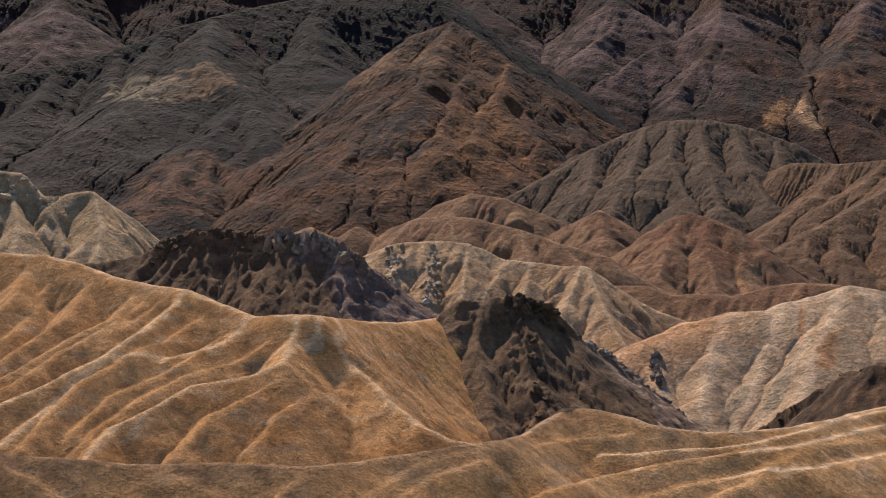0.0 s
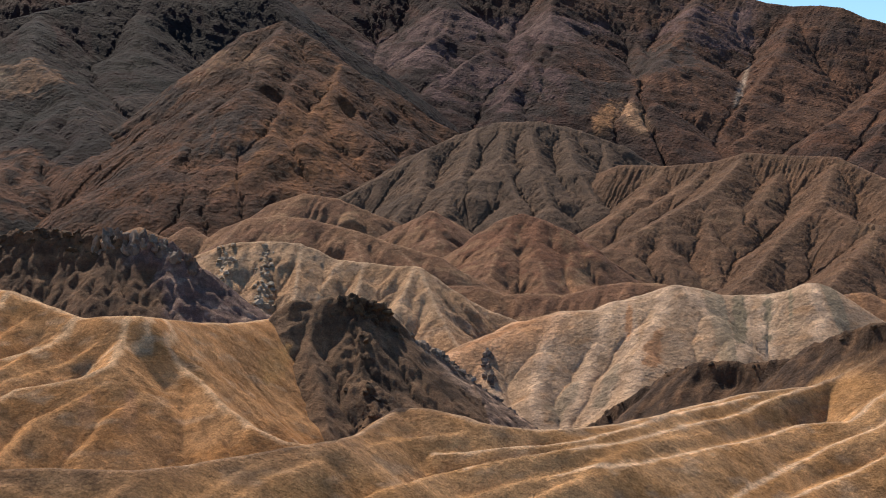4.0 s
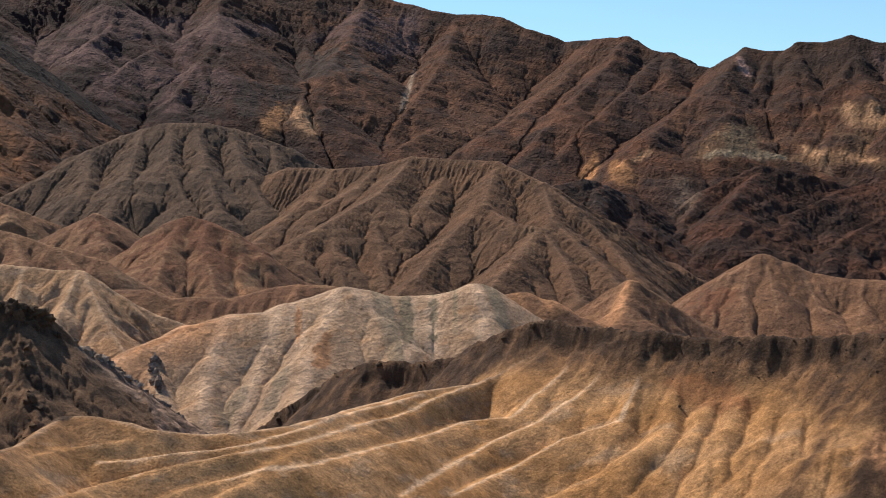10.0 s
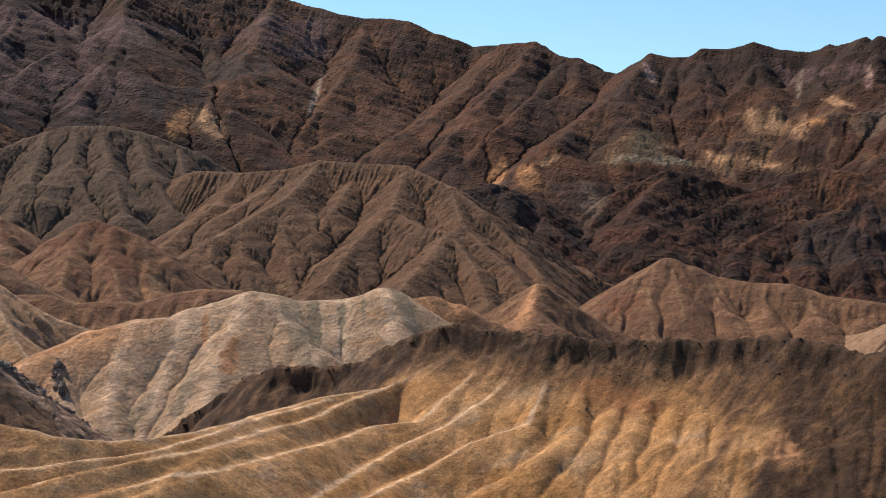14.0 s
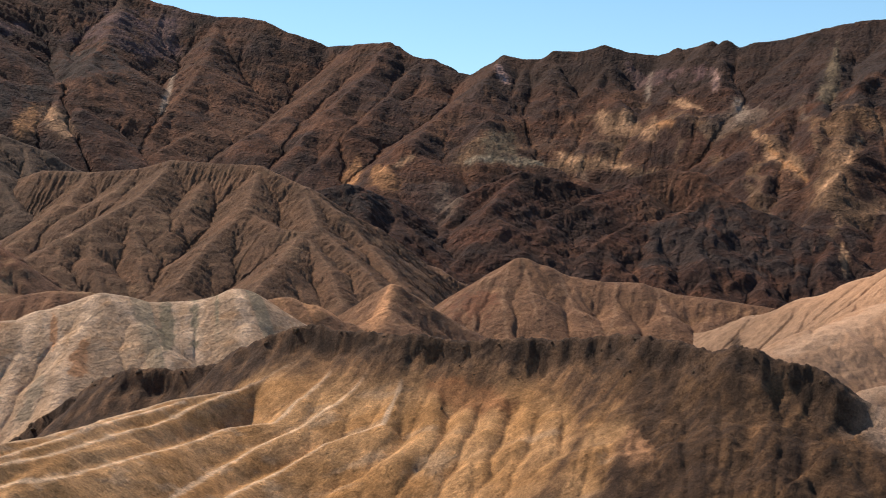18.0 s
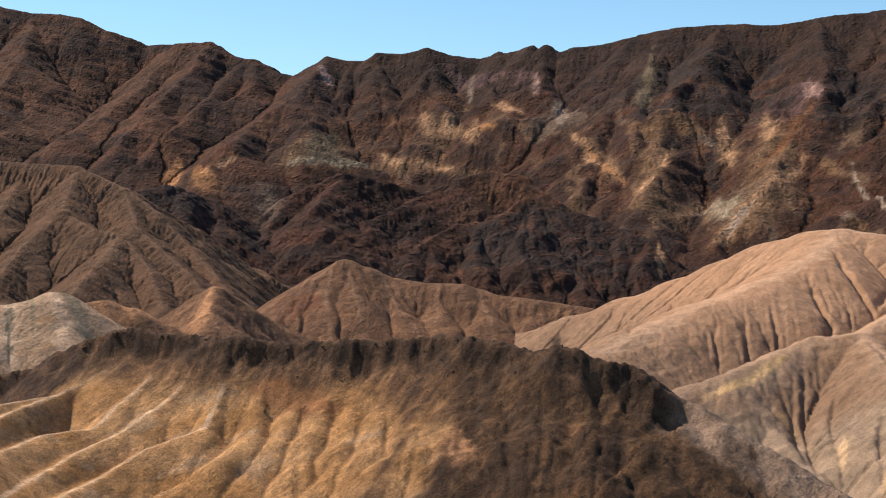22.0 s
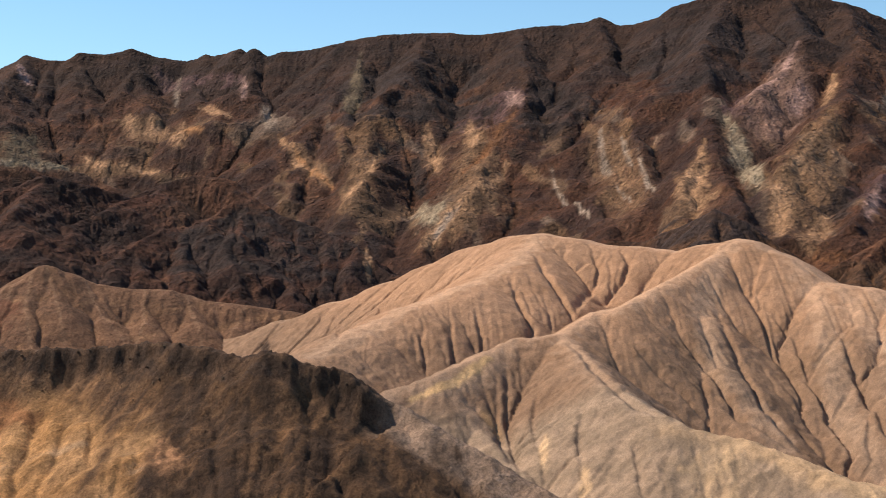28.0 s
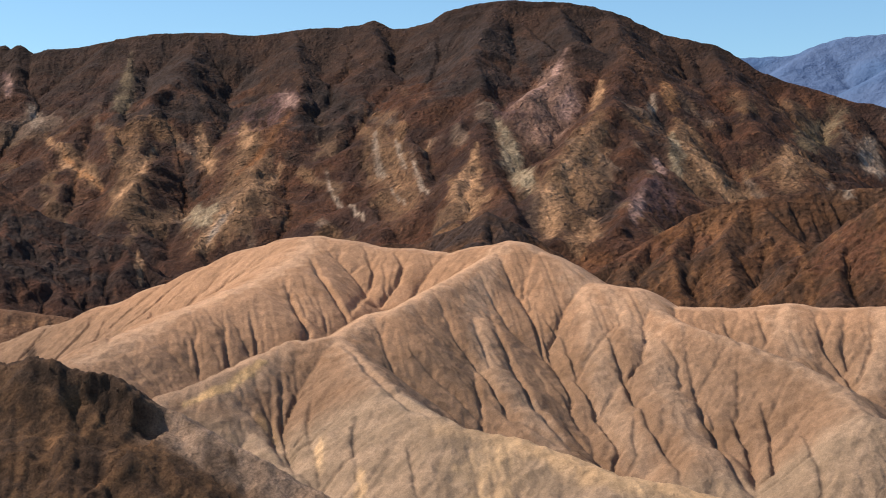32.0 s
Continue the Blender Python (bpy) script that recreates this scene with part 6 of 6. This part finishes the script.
def tan_relief(lf):
    """Crumbling crust on the low front of the tan hill."""
    X, Y, Z = lf["X"], lf["Y"], lf["Z"]
    low = 1 - step(Z + 4 * fbm(X, Y, 14, 4, 175), 26, 44)
    lf["Z"] = Z + low * (0.45 * (fbm(X, Y, 5, 5, 331, True) - 0.45) + 0.2 * fbm(X, Y, 2.0, 3, 333))


def knoll_relief(lf):
    ledge(lf, KNOLL[0][1], 1, 9, 2.2, 311, 0.9)
    ledge(lf, KNOLL[2][1], 0, 3, 1.4, 315, 1.0)


def ridge_relief(lf):
    ledge(lf, DARKRIDGE[0][1], 2, 13, 2.6, 321, 1.5)


def hill(name, ridges, paint, mat, label, category, crest, spur, extra=None, **shape):
    FORMS[name] = landform(ridges, **shape)
    if extra:
        extra(FORMS[name])
    return add_hill(name, FORMS[name], paint, mat, label, category, crest, spur)


hill("golden_badland_ridge", GOLD, gold_paint, CLAY, "golden clay badland ridge under a dark lava cap", "hill", "crest", "spur",
     main=7, reach=40, seed=1, slope=0.68, smooth=2, extra=cap_relief, rills=(2.6, 0.12), width=0.9, bumps=0.25, cell=0.45, rounded=GOLD_ROUND, gullies=GOLD_GULLIES, strength=0.02, rounds=4)
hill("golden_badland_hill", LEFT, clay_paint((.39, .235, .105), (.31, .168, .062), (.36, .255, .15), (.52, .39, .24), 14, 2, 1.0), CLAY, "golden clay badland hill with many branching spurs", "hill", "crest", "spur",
     reach=45, seed=2, slope=0.84, strength=0.022, rounds=2, main=6, rills=(3, 0.1), width=0.9, bumps=0.3, cell=0.46, rounded={0: 3})
hill("rubble_knoll", KNOLL, knoll_paint, CLAY, "dark brown knoll of lava rubble beside golden clay", "hill", "crest", "flank",
     cell=0.5, reach=45, seed=3, ridged=1.3, slope=0.8, extra=knoll_relief, rills=(5, 0.25))
hill("lava_ridge", DARKRIDGE, ridge_paint, CLAY, "black and purple-grey jagged lava ridge", "hill", "crest", "flank",
     cell=0.6, reach=45, seed=4, ridged=1.7, bump_size=4, slope=0.75, extra=ridge_relief, rills=(4, 0.4))
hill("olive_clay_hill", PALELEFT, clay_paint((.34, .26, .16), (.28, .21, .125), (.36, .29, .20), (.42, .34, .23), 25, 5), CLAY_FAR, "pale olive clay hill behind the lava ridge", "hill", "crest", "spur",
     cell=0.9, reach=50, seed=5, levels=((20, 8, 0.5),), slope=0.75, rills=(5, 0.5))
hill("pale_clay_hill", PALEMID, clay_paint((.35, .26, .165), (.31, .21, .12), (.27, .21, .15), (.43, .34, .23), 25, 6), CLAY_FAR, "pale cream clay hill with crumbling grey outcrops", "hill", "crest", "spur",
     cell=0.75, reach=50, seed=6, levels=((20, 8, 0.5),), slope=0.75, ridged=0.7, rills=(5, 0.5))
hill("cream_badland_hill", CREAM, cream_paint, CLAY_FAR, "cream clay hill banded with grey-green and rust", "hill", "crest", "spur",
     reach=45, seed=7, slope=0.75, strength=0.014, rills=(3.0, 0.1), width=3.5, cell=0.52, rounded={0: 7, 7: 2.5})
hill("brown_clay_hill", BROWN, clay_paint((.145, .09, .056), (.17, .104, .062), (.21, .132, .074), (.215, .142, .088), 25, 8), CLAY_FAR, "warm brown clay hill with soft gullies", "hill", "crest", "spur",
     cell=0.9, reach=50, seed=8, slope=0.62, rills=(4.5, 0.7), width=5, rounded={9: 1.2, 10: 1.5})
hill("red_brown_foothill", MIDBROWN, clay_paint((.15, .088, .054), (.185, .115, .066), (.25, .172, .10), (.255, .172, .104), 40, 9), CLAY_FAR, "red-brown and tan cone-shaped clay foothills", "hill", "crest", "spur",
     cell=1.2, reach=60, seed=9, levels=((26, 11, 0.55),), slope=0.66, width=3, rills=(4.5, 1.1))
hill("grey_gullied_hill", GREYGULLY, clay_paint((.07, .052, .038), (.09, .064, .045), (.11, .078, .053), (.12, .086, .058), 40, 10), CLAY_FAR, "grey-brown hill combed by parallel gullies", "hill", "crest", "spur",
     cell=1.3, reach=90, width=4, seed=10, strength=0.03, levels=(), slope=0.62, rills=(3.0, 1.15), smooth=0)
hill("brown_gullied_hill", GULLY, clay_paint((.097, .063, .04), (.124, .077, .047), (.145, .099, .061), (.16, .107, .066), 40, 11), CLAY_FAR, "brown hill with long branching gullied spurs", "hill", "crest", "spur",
     cell=1.2, reach=90, width=4, seed=11, strength=0.03, levels=(), slope=0.62, rills=(2.8, 1.1), smooth=0)
hill("orange_peak", PEAK, rock_paint((.07, .035, .02), (.115, .054, .025), (.05, .03, .022), 50, 12), ROCK, "pointed orange-brown mountain peak", "mountain", "summit", "spur",
     cell=1.9, reach=200, width=3, warp=4, warp_size=40, bump_size=12, seed=12, back=2.2, strength=0.016, smooth=0, slope=0.62, bumps=0.6, ridged=1.1, rills=(6, 1.1), levels=())
hill("dark_mountain_spur", LEFTMTN, rock_paint((.033, .02, .017), (.05, .027, .019), (.066, .037, .025), 60, 13, shade_x=150), ROCK, "dark brown rocky mountain shoulder", "mountain", "crest", "spur",
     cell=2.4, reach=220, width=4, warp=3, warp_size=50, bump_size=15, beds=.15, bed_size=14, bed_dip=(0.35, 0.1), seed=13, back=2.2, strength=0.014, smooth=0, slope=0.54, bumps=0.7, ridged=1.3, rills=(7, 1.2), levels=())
hill("main_range", RANGE, rock_paint((.064, .037, .029), (.118, .057, .032), (.142, .077, .043), 90, 14, shade_x=300), ROCK, "craggy dark brown desert range streaked with coloured rock", "mountain", "crest", "spur",
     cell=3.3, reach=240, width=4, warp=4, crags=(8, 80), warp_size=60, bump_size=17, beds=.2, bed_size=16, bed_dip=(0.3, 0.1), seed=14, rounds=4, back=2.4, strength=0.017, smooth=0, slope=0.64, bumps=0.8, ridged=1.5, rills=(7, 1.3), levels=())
hill("dark_front_range", DARKFRONT, rock_paint((.05, .029, .022), (.09, .043, .027), (.115, .061, .036), 50, 15), ROCK, "dark red-brown craggy range front", "mountain", "crest", "spur",
     cell=1.8, reach=190, width=2, warp=4, crags=(3.5, 45), warp_size=40, bump_size=13, beds=.2, bed_size=10, bed_dip=(-0.3, 0.1), seed=15, back=2.0, strength=0.018, levels=(), smooth=0, slope=0.64, bumps=0.9, ridged=1.6, rills=(7, 1.5))
hill("rusty_foothill", RIGHTFRONT, rock_paint((.085, .054, .034), (.13, .07, .036), (.16, .088, .042), 50, 16), ROCK, "rust-brown rocky foothill below the range", "mountain", "crest", "spur",
     cell=1.7, reach=150, width=2, warp=3, crags=(3, 45), warp_size=40, bump_size=13, seed=16, strength=0.03, levels=((50, 22, 0.5),), smooth=0, slope=0.72, bumps=0.8, ridged=1.2, rills=(8, 1.6))
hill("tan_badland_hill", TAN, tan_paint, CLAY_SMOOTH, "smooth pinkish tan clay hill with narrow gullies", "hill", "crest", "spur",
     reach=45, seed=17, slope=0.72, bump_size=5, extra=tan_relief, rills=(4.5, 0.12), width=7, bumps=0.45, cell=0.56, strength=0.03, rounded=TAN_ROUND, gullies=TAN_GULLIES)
# the blue haze of distance is painted into this range's rock colour
hill("distant_range", FAR, two_tone((.055, .12, .26), (.075, .135, .27), 300, 18), BLUE, "mountain range on the horizon, painted hazy blue", "mountain", "crest", "spur",
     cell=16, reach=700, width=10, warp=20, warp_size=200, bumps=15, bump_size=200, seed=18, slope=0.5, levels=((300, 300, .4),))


# ---------------- loose and standing rocks ----------------
def boulder_mesh(seed, tall, mat):
    rng = random.Random(seed)
    bm = bmesh.new()
    bmesh.ops.create_icosphere(bm, subdivisions=2, radius=1.0)
    shift = Vector((rng.uniform(-50, 50), rng.uniform(-50, 50), rng.uniform(-50, 50)))
    cuts = [(Vector((rng.gauss(0, 1), rng.gauss(0, 1), rng.gauss(0, 0.7))).normalized(), rng.uniform(0.55, 0.85)) for _ in range(7)]
    for v in bm.verts:
        p = v.co.copy()
        for normal, far in cuts:
            over = p.dot(normal) - far
            if over > 0:
                p -= normal * over * 0.9
        p *= 1 + 0.5 * noise.noise(p * 1.9 + shift) + 0.45 * noise.noise(p * 4.6 + shift)
        v.co = Vector((p.x, p.y, p.z * tall))
    me = bpy.data.meshes.new("rock")
    bm.to_mesh(me)
    bm.free()
    me.materials.append(mat)
    return me


def scatter(name, part_name, line, count, size, spread, mat, seed, tall=1.0, along=(0.0, 1.0), toward=0.0, sink=0.35):
    """Rocks along a crest, half sunk in its slope; parts of their hill."""
    rng = random.Random(seed)
    root, lf = bpy.data.objects[name], FORMS[name]
    kinds = [boulder_mesh(seed * 10 + k, tall, mat) for k in range(6)]
    total = arc_of(line, len(line) - 1)
    for _ in range(count):
        want, run = rng.uniform(*along) * total, 0.0
        for a, b in zip(line, line[1:]):
            step_size = math.hypot(b[0] - a[0], b[1] - a[1])
            if run + step_size >= want:
                u = (want - run) / max(step_size, 1e-6)
                x, y = a[0] + u * (b[0] - a[0]), a[1] + u * (b[1] - a[1])
                break
            run += step_size
        r = math.hypot(x, y)
        d = rng.gauss(0, spread) + toward
        x, y = x - x / r * d + rng.gauss(0, spread * 0.4), y - y / r * d + rng.gauss(0, spread * 0.4)
        s = size * math.exp(rng.gauss(0, 0.42))
        z = float(height_at(lf, np.array(x), np.array(y)))
        ob = new(part_name, rng.choice(kinds))
        ob.matrix_world = Matrix.LocRotScale((x, y, z + s * tall * (0.5 - sink)), Euler((rng.uniform(-.5, .5), rng.uniform(-.5, .5), rng.uniform(0, 6.3))), (s * rng.uniform(.8, 1.8), s * rng.uniform(.8, 1.6), s * rng.uniform(.6, 1.2)))
        ob.parent = root


scatter("golden_badland_ridge", "caprock", GOLD[1][1], 60, 0.26, 0.8, LAVA, 21, along=(0.0, 0.76), toward=1.0, sink=0.9)
scatter("golden_badland_ridge", "fallen_block", GOLD[1][1], 25, 0.2, 3.0, LAVA, 32, along=(0.45, 0.78), toward=5.0, sink=0.85)
scatter("rubble_knoll", "lava_block", KNOLL[0][1], 60, 0.6, 1.8, LAVA, 23, along=(0.2, 0.45), toward=1.0, sink=0.75)
scatter("rubble_knoll", "lava_block", KNOLL[2][1], 25, 0.5, 3.5, LAVA, 24, sink=0.75)
scatter("rubble_knoll", "grey_block", KNOLL[0][1], 70, 0.7, 1.5, GREY_STONE, 25, along=(0.5, 1.0), toward=1.0, sink=0.7)
scatter("lava_ridge", "lava_block", DARKRIDGE[0][1], 70, 0.75, 2.0, LAVA, 26, along=(0.2, 0.6), toward=1.0, sink=0.75)
scatter("lava_ridge", "grey_spire", DARKRIDGE[0][1], 50, 1.0, 1.5, GREY_STONE, 27, tall=2.0, along=(0.52, 0.85), toward=1.5, sink=0.6)
scatter("pale_clay_hill", "grey_block", PALEMID[5][1], 45, 0.7, 3.5, PALE_STONE, 28, sink=0.5)
scatter("pale_clay_hill", "grey_block", PALEMID[6][1], 60, 0.7, 4.0, PALE_STONE, 29, sink=0.5)
scatter("cream_badland_hill", "grey_spire", CREAM[7][1], 30, 0.6, 1.2, GREY_STONE, 30, tall=1.8, along=(0.25, 0.6), sink=0.4)
scatter("olive_clay_hill", "grey_block", PALELEFT[0][1], 90, 0.8, 4.0, PALE_STONE, 31, along=(0.0, 0.65), toward=3.0, sink=0.5)
